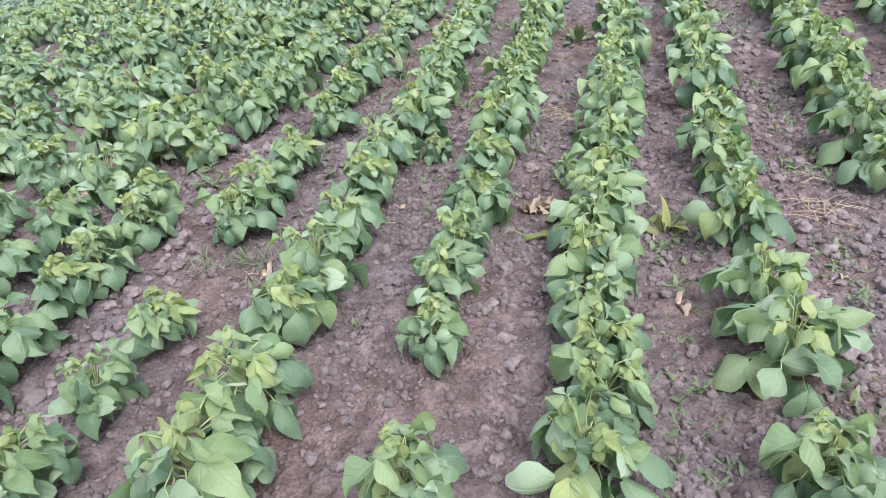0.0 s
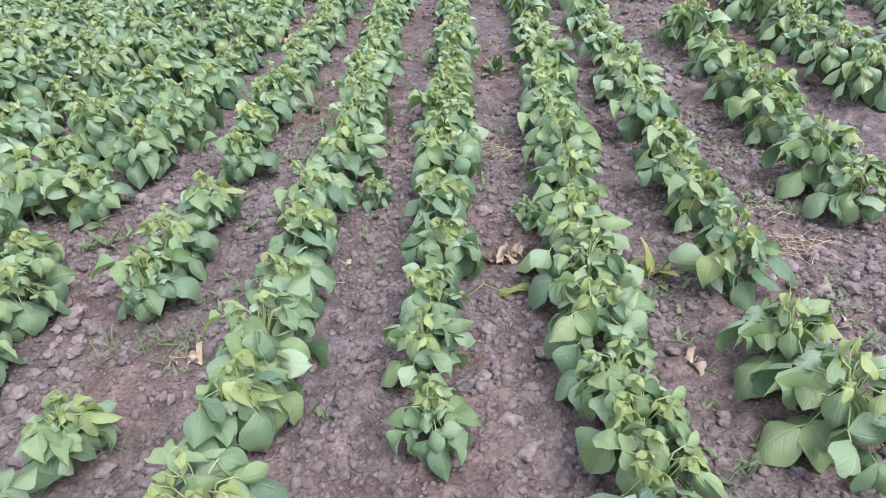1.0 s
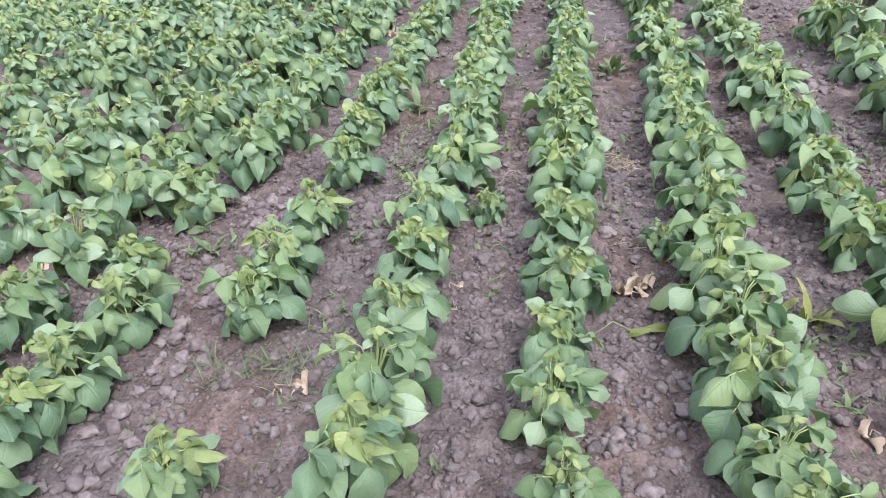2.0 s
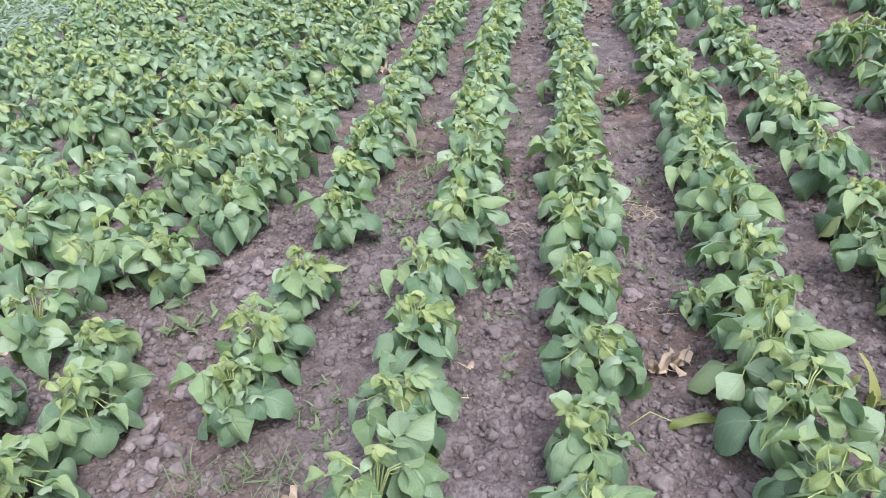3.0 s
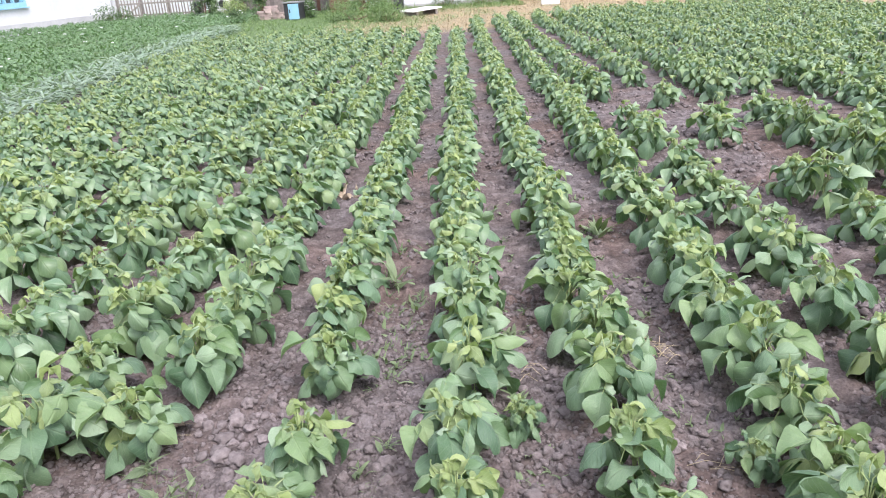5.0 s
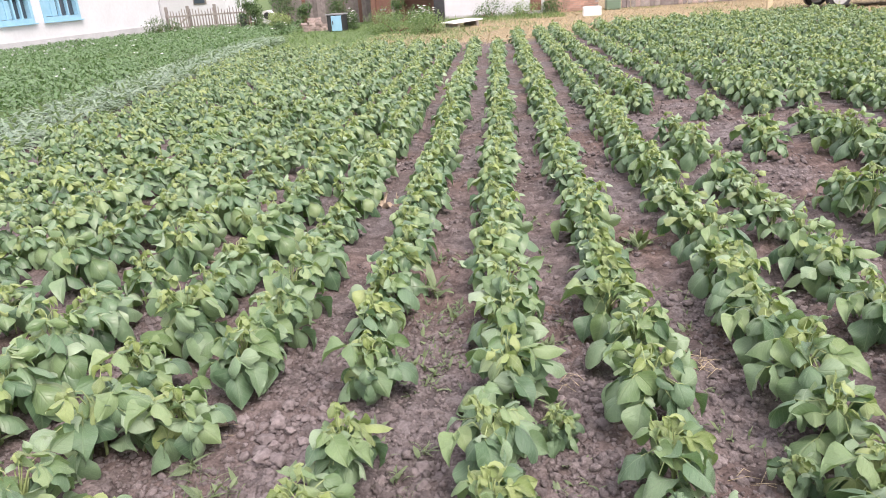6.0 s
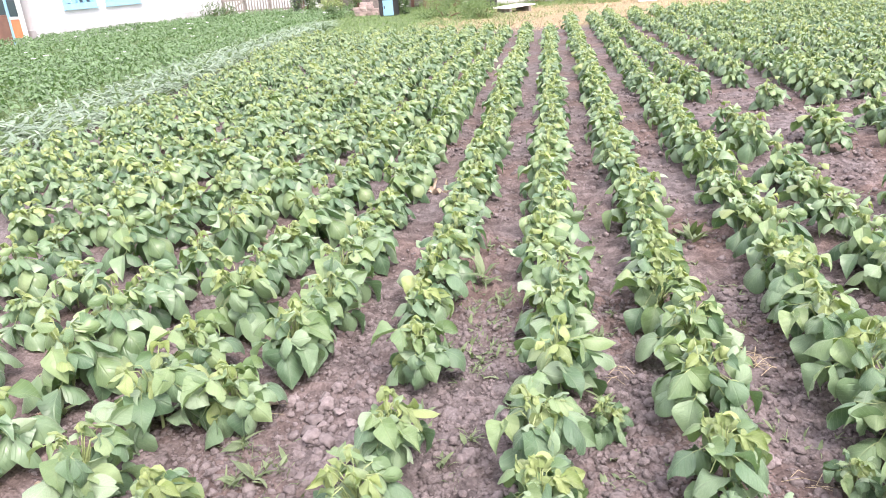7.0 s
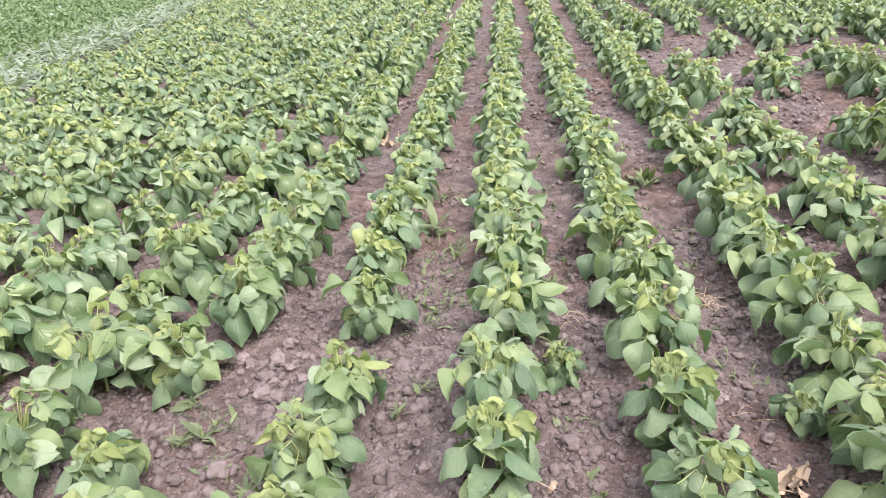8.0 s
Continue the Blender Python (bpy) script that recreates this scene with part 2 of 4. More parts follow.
def placed(shape, m):
    v, f, u = shape
    a = np.array(m)
    return v @ a[:3, :3].T + a[:3, 3], f, u


def grid_faces(rows, cols):
    i = np.arange((rows - 1) * (cols - 1))
    a = (i // (cols - 1)) * cols + i % (cols - 1)
    return np.stack([a, a + 1, a + cols + 1, a + cols], 1)


def leaf_shape(rng, rows=7, cols=5, width=0.42, bend=0.9, fold=0.18, point=1.0, wave=0.04, twist=0.0):
    """A blade 1 long along y, heart-shaped at its foot and pointed, folded on its midrib and bent down."""
    s = np.linspace(0, 1, rows)
    prof = np.interp(s, [0, 0.1, 0.28, 0.48, 0.7, 0.86, 1], [0.52, 0.9, 1.0, 0.88, 0.55, 0.25, 0.02 if point else 0.15]) * width
    ang = -bend * s ** 1.3
    step = np.diff(s, prepend=0)
    y, z = np.cumsum(step * np.cos(ang)), np.cumsum(step * np.sin(ang))
    u = np.linspace(-1, 1, cols)
    ph = rng.uniform(0, 6.3, 3)
    V, U = [], []
    for i in range(rows):
        for k in u:
            back = -0.12 * abs(k) * max(0, 1 - s[i] / 0.25)
            lift = fold * abs(k) * prof[i] * (1 - 1.4 * abs(k)) + wave * math.sin(7 * s[i] + ph[0]) * k + wave * math.sin(5 * s[i] * k + ph[1]) * abs(k)
            a, w = twist * s[i], k * prof[i] * (1 - 0.1 * fold)
            V.append((w * math.cos(a) - lift * math.sin(a), y[i] + back, z[i] + lift * math.cos(a) + w * math.sin(a)))
            U.append((0.5 + 0.5 * k * prof[i] / width, s[i]))
    return np.array(V), grid_faces(rows, cols), np.array(U)


def tube(path, r0, r1, sides=5):
    """A tapered stalk along a path of points."""
    p = np.array(path, float)
    n = len(p)
    V, U = [], []
    for i in range(n):
        d = Vector(p[min(i + 1, n - 1)] - p[max(i - 1, 0)]).normalized()
        q = d.to_track_quat("Z", "Y").to_matrix()
        r = r0 + (r1 - r0) * i / (n - 1)
        for k in range(sides):
            a = 2 * math.pi * k / sides
            V.append(Vector(p[i]) + q @ Vector((r * math.cos(a), r * math.sin(a), 0)))
            U.append((k / sides, i / n))
    F = [(i * sides + k, i * sides + (k + 1) % sides, (i + 1) * sides + (k + 1) % sides, (i + 1) * sides + k) for i in range(n - 1) for k in range(sides)]
    return np.array([tuple(v) for v in V]), np.array(F), np.array(U)


def aim(at, azimuth, elevation, roll, size, squash=1.0):
    """Pose of a leaf whose tip points that way; elevation above the level, all in radians."""
    return (Matrix.Translation(at) @ Matrix.Rotation(azimuth - math.pi / 2, 4, "Z") @ Matrix.Rotation(elevation, 4, "X")
            @ Matrix.Rotation(roll, 4, "Y") @ Matrix.Diagonal((size * squash, size, size, 1)))


# ---- terrain ----
def vnoise(x, y, cell, seed):
    """Smooth noise from -1 to 1 on arrays."""
    x, y = x / cell + 57.3 * seed, y / cell + 13.7 * seed
    xi, yi = np.floor(x), np.floor(y)
    fx, fy = x - xi, y - yi
    fx, fy = fx * fx * (3 - 2 * fx), fy * fy * (3 - 2 * fy)

    def h(a, b):
        s = np.sin(a * 127.1 + b * 311.7 + seed * 74.7) * 43758.5453
        return (s - np.floor(s)) * 2 - 1
    return (h(xi, yi) * (1 - fx) + h(xi + 1, yi) * fx) * (1 - fy) + (h(xi, yi + 1) * (1 - fx) + h(xi + 1, yi + 1) * fx) * fy


ROW_X = [0.34, -0.04, -0.53, -0.96, -1.40, -1.82, -2.16, -2.55, -2.95, -3.36, -3.77, -4.18, -4.59, -5.0, 0.87, 1.40, 1.85, 2.3, 2.75, 3.2, 3.65, 4.1, 4.55, 5.0, 5.45, 5.9, 6.35, 6.8]


def ground_height(x, y):
    x, y = np.asarray(x, float), np.asarray(y, float)
    near = np.clip((9 - np.abs(y - 3)) / 5, 0, 1) * np.clip((6 - np.abs(x + 0.7)) / 2, 0, 1)
    ridge = np.zeros_like(x)
    for rx in ROW_X:
        ridge = np.maximum(ridge, np.exp(-((x - rx) / 0.11) ** 2))
    rough = 0.5 + 0.5 * np.clip(vnoise(x, y, 0.5, 9) + 0.5, 0, 1)
    lumps = np.maximum(vnoise(x, y, 0.06, 2), 0) ** 0.7 * 0.026 + np.maximum(vnoise(x, y, 0.027, 3), -0.2) * 0.017 + vnoise(x, y, 0.13, 4) * 0.01
    return near * (0.018 * ridge - 0.012 + vnoise(x, y, 0.7, 5) * 0.01 + rough * lumps)


def spread(lo, hi, step, far, grow=1.25):
    a = list(np.arange(lo, hi, step))
    s = step
    while a[-1] < far:
        s *= grow
        a.append(a[-1] + s)
    s = step
    while a[0] > -far:
        s *= grow
        a.insert(0, a[0] - s)
    return np.array(a)


gx, gy = spread(-2.6, 1.3, 0.011, 900), spread(0.5, 5.0, 0.011, 900)
GX, GY = np.meshgrid(gx, gy)
ground = tagged(new("ground", mesh_np("ground", np.stack([GX.ravel(), GY.ravel(), ground_height(GX, GY).ravel()], 1), grid_faces(len(gy), len(gx)), SOIL)),
                "dry grey-brown crumbly garden soil with low crop ridges", "soil", kind="structure")


def on_ground(x, y):
    return float(ground_height(np.array([x]), np.array([y]))[0])


# ---- bean plants ----
def bean_blade(rng, rows=10, cols=7, width=0.42, bend=0.8, cup=-0.2, skew=0.0, wave=0.03, twist=0.0):
    """A leaflet 1 long along y: broad and rounded at its foot, drawn out to a point, cupped across and bent down; skew widens one half."""
    s = np.linspace(0, 1, rows) ** 0.9
    half = np.interp(s, [0, 0.05, 0.13, 0.24, 0.36, 0.5, 0.64, 0.78, 0.9, 1], [0.1, 0.52, 0.82, 0.97, 1.0, 0.9, 0.68, 0.42, 0.18, 0.0]) * width
    ang = 0.25 - bend * s ** 0.9
    step = np.diff(s, prepend=0)
    y, z = np.cumsum(step * np.cos(ang)), np.cumsum(step * np.sin(ang))
    ph = rng.uniform(0, 6.3, 3)
    V, U = [], []
    for i in range(rows):
        for k in np.linspace(-1, 1, cols):
            w = k * half[i] * (1 + skew * k)
            lift = cup * abs(w) * (0.35 + abs(k)) + wave * (math.sin(6 * s[i] + ph[0]) * k + abs(k) * math.sin(9 * s[i] + 2 * k + ph[1]) + 0.5 * math.sin(14 * s[i] + ph[2]) * k * k)
            back = -0.07 * abs(k) * max(0, 1 - s[i] / 0.2)
            a = twist * s[i]
            V.append((w * math.cos(a) - lift * math.sin(a), y[i] + back, z[i] + lift * math.cos(a) + w * math.sin(a)))
            U.append((0.5 + 0.5 * k * half[i] / width, s[i]))
    return np.array(V), grid_faces(rows, cols), np.array(U)


rng = np.random.default_rng(11)
FORMS = ((1.0, -0.3, 0.42, 0.04, 0.2), (1.4, -0.45, 0.43, 0.05, -0.3), (1.8, -0.35, 0.43, 0.05, 0.15), (1.1, 0.4, 0.39, 0.06, -0.2),
         (1.5, -0.2, 0.42, 0.06, 0.5), (1.2, 0.6, 0.36, 0.06, -0.45), (0.8, -0.5, 0.43, 0.04, 0.0), (1.6, 0.3, 0.4, 0.07, 0.6))
BEND = [bean_blade(rng, bend=b, cup=c, width=w, wave=wv, twist=tw, skew=sk) for (b, c, w, wv, tw), sk in zip(FORMS, (0, 0.15, -0.15, 0, 0.15, 0, -0.12, 0.1))]
SIMPLE = [bean_blade(rng, 6, 5, w, b, c, 0, 0.04, tw) for b, c, w, tw in ((1.1, -0.5, 0.39, 0.3), (1.7, -0.4, 0.4, -0.5), (1.3, 0.5, 0.34, 0.2), (0.9, -0.6, 0.4, -0.1))]
LIGHT = [bean_blade(rng, 4, 3, w, b, c, 0, 0.03, tw) for b, c, w, tw in ((1.1, -0.5, 0.39, 0.3), (1.7, -0.4, 0.4, -0.5), (1.3, 0.5, 0.34, 0.2), (0.9, -0.6, 0.4, -0.1))]
KINDS = (LEAF, YOUNG, PALE, FRESH)
BLADES = [[mesh_np("leaf", *s[:2], mat, s[2]) for s in BEND] for mat in KINDS]


WIND = 0.45


def swept(a, wind=WIND):
    """A leaf's bearing, turned towards the side to which the wind blows."""
    return math.atan2(math.sin(a), math.cos(a) + wind)


# tiers of a bush from the ground up: leaves, reach of the stalks, height, length of a leaflet, droop
TIERS = ((4, 0.045, 0.075, 0.098, 0.113, 0.85), (4, 0.045, 0.08, 0.136, 0.102, 0.5), (5, 0.03, 0.078, 0.168, 0.086, 0.28), (6, 0.01, 0.07, 0.197, 0.064, 0.12))


def plant_plan(rng, vigour=1.0, dense=1.0):
    """Where a bean bush holds its leaflets, in threes on arching stalks: a list of (pose, kind), and its stalks."""
    leaves, stalks = [], []
    lean = rng.uniform(-0.02, 0.02, 2)
    crown = Vector((lean[0], lean[1], 0.12 * vigour))
    stalks.append(([(0, 0, -0.02), (lean[0] * 0.4, lean[1] * 0.4, 0.05), tuple(crown)], 0.005, 0.004))
    turn = rng.uniform(0, 6.28)
    for ti, (n, r0, r1, h, size, droop) in enumerate(TIERS):
        n = max(3, round(n * dense))
        for i in range(n):
            a = turn + ti * 0.8 + i * 6.283 / n + rng.uniform(-0.4, 0.4)
            r = rng.uniform(r0, r1) * vigour
            tip = Vector((lean[0] + r * math.cos(a), lean[1] + 1.35 * r * math.sin(a), (h + rng.normal(0, 0.018)) * vigour))
            bow = crown.lerp(tip, 0.55) + Vector((0, 0, 0.03))
            stalks.append(([tuple(crown.lerp(Vector((0, 0, 0.03)), rng.uniform(0, 0.7))), tuple(bow), tuple(tip)], 0.0021, 0.0015))
            tone = 1 if rng.random() < (0, 0.02, 0.07, 0.26)[ti] else 3 if rng.random() < (0.12, 0.25, 0.5, 0.8)[ti] else 0
            k = vigour * size * rng.uniform(0.8, 1.15)
            hang = droop + rng.normal(0, 0.22)
            for da, off, s in ((0, 0.22, 1.06), (1.5, 0.03, 0.96), (-1.5, 0.03, 0.96)):
                b = swept(a + da + rng.uniform(-0.3, 0.3), (0.25, 0.5, 0.8, 0.9)[ti])
                at = tip + Vector((math.cos(b), math.sin(b), -0.25)) * off * k
                blown = rng.random() < 0.11
                kind = 2 if blown else tone
                leaves.append((aim(at, b, -hang * rng.uniform(0.75, 1.2) + (0.8 if blown else 0), rng.normal(0, 0.9 if blown else (0.28, 0.32, 0.45, 0.6)[ti]), k * s * rng.uniform(0.88, 1.1) * (0.8 if blown else 1), rng.uniform(0.88, 1.06) * (1, 1, 0.88, 0.76)[ti]), kind))
                if off > 0.1:
                    stalks.append(([tuple(tip), tuple(tip.lerp(at, 0.5) + Vector((0, 0, 0.002))), tuple(at)], 0.0014, 0.0011))
    for _ in range(4):
        a, out = rng.uniform(0, 6.28), rng.uniform(0.015, 0.06) * vigour
        top = Vector((lean[0] + out * math.cos(a), lean[1] + 1.3 * out * math.sin(a), (0.228 + rng.uniform(-0.025, 0.035)) * vigour))
        knee = crown.lerp(top, 0.6) + Vector((rng.uniform(-0.012, 0.012), rng.uniform(-0.012, 0.012), 0.03))
        stalks.append(([tuple(crown), tuple(crown.lerp(knee, 0.6)), tuple(knee), tuple(top)], 0.0019, 0.0012))
        for da in (0, 2.0, -2.0):
            leaves.append((aim(top, swept(a + da), rng.uniform(-1.3, 0.3), rng.uniform(-0.7, 0.7), rng.uniform(0.022, 0.056), 0.72), 1))
    return leaves, stalks


def stalk_mesh(stalks, sides=5):
    h = Heap()
    for path, r0, r1 in stalks:
        h.add(*tube(path, r0, r1, sides))
    return h.mesh("stem", STEM)


LABEL = "bushy green bean plant with drooping heart-shaped leaves in soil"
GROUP = "bean plants in rows"


def full_plant(seed, vigour):
    r = np.random.default_rng(seed)
    leaves, stalks = plant_plan(r, vigour)
    ob = thing("bean_plant", LABEL, "bean plant", GROUP)
    child("stem", stalk_mesh(stalks), ob)
    for m, kind in leaves:
        child("leaf", BLADES[kind][r.integers(8)], ob, m)
    return ob


def plain_plant(seed, vigour):
    r = np.random.default_rng(seed)
    leaves, stalks = plant_plan(r, vigour)
    ob = thing("bean_plant", LABEL, "bean plant", GROUP)
    child("stem", stalk_mesh(stalks, 3), ob)
    for name, want in (("foliage", 0), ("young_foliage", 1), ("pale_foliage", 2), ("fresh_foliage", 3)):
        h = Heap()
        for m, kind in leaves:
            if kind == want:
                h.add(*placed(SIMPLE[r.integers(4)], m))
        if h.n:
            child(name, h.mesh(name, KINDS[want]), ob)
    return ob


# plants along each row: where they stand in the near stretch, then at even steps to the row's end
NEAR_ROWS = [
    (0.34, 18.6, [(0.08, 0.75, 0.95), (0.08, 1.05, 0.95), (0.07, 1.4, 1.0), (0.04, 1.64, 0.95), 2.05, 2.38, 2.62, 2.87, 3.25, 3.62, 3.85, 4.2]),
    (-0.04, 18.0, [0.72, (-0.02, 1.0, 0.95), (-0.03, 1.22, 0.88), (-0.04, 1.37, 0.75), (-0.07, 1.52, 0.85), (-0.08, 1.72, 0.95), (-0.06, 1.95, 1.0), (-0.07, 2.15, 1.1), (-0.03, 2.36, 1.05), (-0.15, 2.47, 0.48), 2.6, 2.88, 3.17, 3.4, 3.64, 3.9, 4.16]),
    (-0.53, 17.6, [(0.06, 0.91, 0.9), (0.02, 1.42, 0.78), (0, 1.66, 0.85), (0, 1.88, 0.88), 2.17, 2.42, 2.74, 3.05, 3.36, 3.6, 3.83, 4.1]),
    (-0.96, 15.0, [(0.0, 0.88, 1.12), (0.02, 1.14, 1.12), 1.46, 1.68, 1.98, 2.25, 2.53, (0.18, 2.68, 0.5), 2.84, 3.2, 3.45, 3.72, 4.0]),
    (-1.40, 15.6, [(0, 0.83, 0.95), (0, 1.12, 0.88), (0, 1.38, 0.85), 2.0, 2.24, 2.48, 2.93, 3.25, 3.5, 3.76, 4.05]),
    (-1.82, 15.4, [1.0, 1.27, 1.55, 1.68, 1.95, (-0.06, 2.2, 0.9), (-0.11, 2.64, 1.0), 3.0, 3.28, 3.53, 3.85, 4.15]),
    (-2.16, 15.6, [1.35, 1.65, 1.95, 2.3, 2.62, 2.9, 3.28, 3.6, 3.85, 4.12]),
    (-2.55, 15.8, [1.7, 2.0, 2.4, 2.77, 3.06, 3.35, 3.69, 4.12]),
    (-2.95, 16.0, [2.2, 2.5, 2.8, 3.12, 3.42, 3.85, 4.2]),
    (0.87, 18.8, [2.42, 2.66, 3.08, 3.3, 3.58, 4.0, 4.38]),
    (1.40, 19.0, [3.5, 3.8, 4.1]),
]
FAR_ROWS = [(x, 16.0 if x < 0 else 19.0) for x in ROW_X[9:14] + [-5.38, -5.76, -6.12] + ROW_X[16:]]
fulls = [full_plant(100 + i, v) for i, v in enumerate((1.0, 1.08, 0.95, 1.04, 1.1, 0.92, 1.0, 1.05, 0.97, 1.02))]
plains = [plain_plant(200 + i, v) for i, v in enumerate((1.0, 1.08, 0.95, 1.05, 0.9, 1.1))]
far_spots = []
GAPS = {0.34: ((5.35, 5.65), (6.7, 7.5)), 0.87: ((4.95, 5.55), (6.4, 7.05), (7.3, 8.1)), 1.40: ((6.6, 7.35),), 1.85: ((6.0, 7.4),)}
used = {}
prng = np.random.default_rng(5)


def set_plant(pool, x, y, size=1.0):
    k = int(prng.integers(len(pool)))
    s = size * prng.uniform(0.88, 1.12) * (1.04 if x < -1.6 and y > 3.4 else 0.9 if -1.6 < x < -1.2 and y < 3 else 1.1 if x > 0.7 and y > 3.4 else 1.0)
    m = pose(x, y, on_ground(x, y), 0, 0, prng.uniform(-35, 35)) @ Matrix.Diagonal((s, s, s, 1))
    if (id(pool), k) not in used:
        used[id(pool), k] = True
        pool[k].matrix_basis = m
    else:
        copy_thing(pool[k], m).scale = (s, s, s)


for x, end, ys in NEAR_ROWS:
    for y in ys:
        dx, y, size = y if isinstance(y, tuple) else (0, y, 1.0)
        jx = x + dx + prng.uniform(-0.025, 0.025)
        set_plant(fulls if y < 3.7 and -2.3 < x < 1.0 else plains, jx, y, size)
    y = ys[-1] + 0.3
    while y < end:
        if prng.random() > (0.0 if y < 9 else 0.04) and not any(a < y < b for a, b in GAPS.get(x, ())):
            jx = x + prng.uniform(-0.03, 0.03)
            if y < 8.2:
                set_plant(plains, jx, y)
            else:
                far_spots.append((jx, y))
        y += prng.uniform(0.24, 0.36)
for x, end in FAR_ROWS:
    y = (1.1 if x < 0 else 2.6) + abs(x + 1) * 0.5 if x > -5.1 else 6.5 + (-5.0 - x) / 0.13
    while y < end:
        if any(a < y < b for a, b in GAPS.get(x, ())):
            pass
        elif prng.random() > 0.04 and -3.5 < x < -3 and y < 6.5:
            set_plant(plains, x + prng.uniform(-0.04, 0.04), y)
        elif prng.random() > 0.04:
            far_spots.append((x + prng.uniform(-0.04, 0.04), y))
        y += prng.uniform(0.25, 0.36)

heaps = Heap(), Heap(), Heap(), Heap()
for x, y in far_spots:
    d = math.hypot(x + 0.9, y - 1)
    r = np.random.default_rng(int(prng.integers(1 << 30)))
    leaves, _ = plant_plan(r, r.uniform(0.92, 1.12), 1.0 if d < 9 else 0.8)
    turn = Matrix.Translation((x, y, on_ground(x, y)))
    for m, kind in leaves:
        if d > 8 and m.to_scale()[1] < 0.045 and r.random() < 0.6:
            continue
        heaps[kind].add(*placed((SIMPLE if d < 8 else LIGHT)[r.integers(4)], turn @ m))
far = thing("bean_rows", "long rows of green bean plants further down the field", "bean plants", kind="stuff")
child("foliage", heaps[0].mesh("foliage", LEAF), far)
child("young_foliage", heaps[1].mesh("young_foliage", YOUNG), far)
child("pale_foliage", heaps[2].mesh("pale_foliage", PALE), far)
child("fresh_foliage", heaps[3].mesh("fresh_foliage", FRESH), far)


# ---- crumbs and clods of soil ----
crng = np.random.default_rng(21)


def lump(rng, faces=1, rough=0.25):
    bm = bmesh.new()
    bmesh.ops.create_icosphere(bm, subdivisions=faces, radius=1)
    off = Vector(rng.uniform(-50, 50, 3))
    for v in bm.verts:
        v.co *= 1 + rough * noise.noise(v.co * 1.1 + off) * 1.6 + rough * noise.noise(v.co * 2.7 + off) + 0.4 * rough * noise.noise(v.co * 6 + off)
        v.co.z *= 0.8
    v = np.array([tuple(a.co) for a in bm.verts])
    f = np.array([[a.index for a in p.verts] for p in bm.faces])
    bm.free()
    return v, f, np.zeros((len(v), 2))


CRUMBS = [lump(crng, 1, 0.45) for _ in range(8)]
ROUNDED = [lump(crng, 2, 0.42) for _ in range(8)]
LUMPS = [lump(crng, 3, 0.36) for _ in range(6)]


def scatter(count, lo, hi, sizes, shapes):
    """Crumbs strewn over a stretch of ground, fewer on the crop ridges."""
    h = Heap()
    x, y = crng.uniform(lo[0], hi[0], count), crng.uniform(lo[1], hi[1], count)
    keep = vnoise(x, y, 0.35, 31) + 0.5 * vnoise(x, y, 0.12, 32) + crng.uniform(-0.7, 0.9, count) > 0
    x, y = x[keep], y[keep]
    z = ground_height(x, y)
    s = sizes[0] * np.exp(crng.exponential(sizes[1], len(x)))
    s = np.minimum(s, sizes[2])
    for a, b, c, k in zip(x, y, z, s):
        e = Euler(crng.uniform(0, 6.28, 3))
        m = Matrix.Translation((a, b, c + 0.2 * k)) @ Matrix.Rotation(e.z, 4, "Z") @ Matrix.Rotation(0.4 * math.sin(e.x), 4, "X") @ Matrix.Diagonal((k * crng.uniform(0.8, 1.3), k, k, 1))
        h.add(*placed(shapes[crng.integers(len(shapes))], m))
    return h


crumbs = thing("soil_crumbs", "small dry crumbs and clods of grey-brown soil", "soil crumbs", kind="stuff")
child("crumb", scatter(34000, (-2.5, 0.6), (1.3, 3.6), (0.003, 0.4, 0.007), CRUMBS).mesh("crumb", CLOD), crumbs)
child("crumb", scatter(15000, (-2.5, 0.6), (1.3, 3.6), (0.0065, 0.4, 0.016), ROUNDED).mesh("crumb", CLOD), crumbs)
child("crumb", scatter(12000, (-3.0, 3.5), (2.2, 8.5), (0.0065, 0.5, 0.02), CRUMBS).mesh("crumb", CLOD), crumbs)
DRY_CLOD = plain("dry_clod", [(0.3, (0.13, 0.108, 0.108)), (0.7, (0.29, 0.247, 0.25))], 1.6, 0.95, 0.7, 0.004, 0.2)
STONES = [mesh_np("soil_clod", *s[:2], DRY_CLOD) for i, s in enumerate(LUMPS)]
SPOTS = [(-1.7, 1.93), (-0.74, 1.71), (-0.39, 1.66), (-1.78, 2.78), (-0.72, 2.58), (-0.24, 3.64), (-0.2, 3.58), (-1.59, 1.82), (-1.71, 1.67), (-1.3, 1.38), (-1.33, 1.49), (-1.72, 1.58), (-0.29, 1.4), (-0.22, 1.75), (-0.1, 1.74)]


def set_clod(x, y, r):
    ob = new("soil_clod", STONES[crng.integers(6)])
    ob.matrix_basis = pose(x, y, on_ground(x, y) + 0.28 * r, crng.uniform(-20, 20), crng.uniform(-20, 20), crng.uniform(0, 360)) @ Matrix.Diagonal((r * crng.uniform(0.9, 1.3), r, r * 0.9, 1))
    tagged(ob, "rounded grey-brown clod of dry soil lying between rows", "soil clod", "clods between the rows")


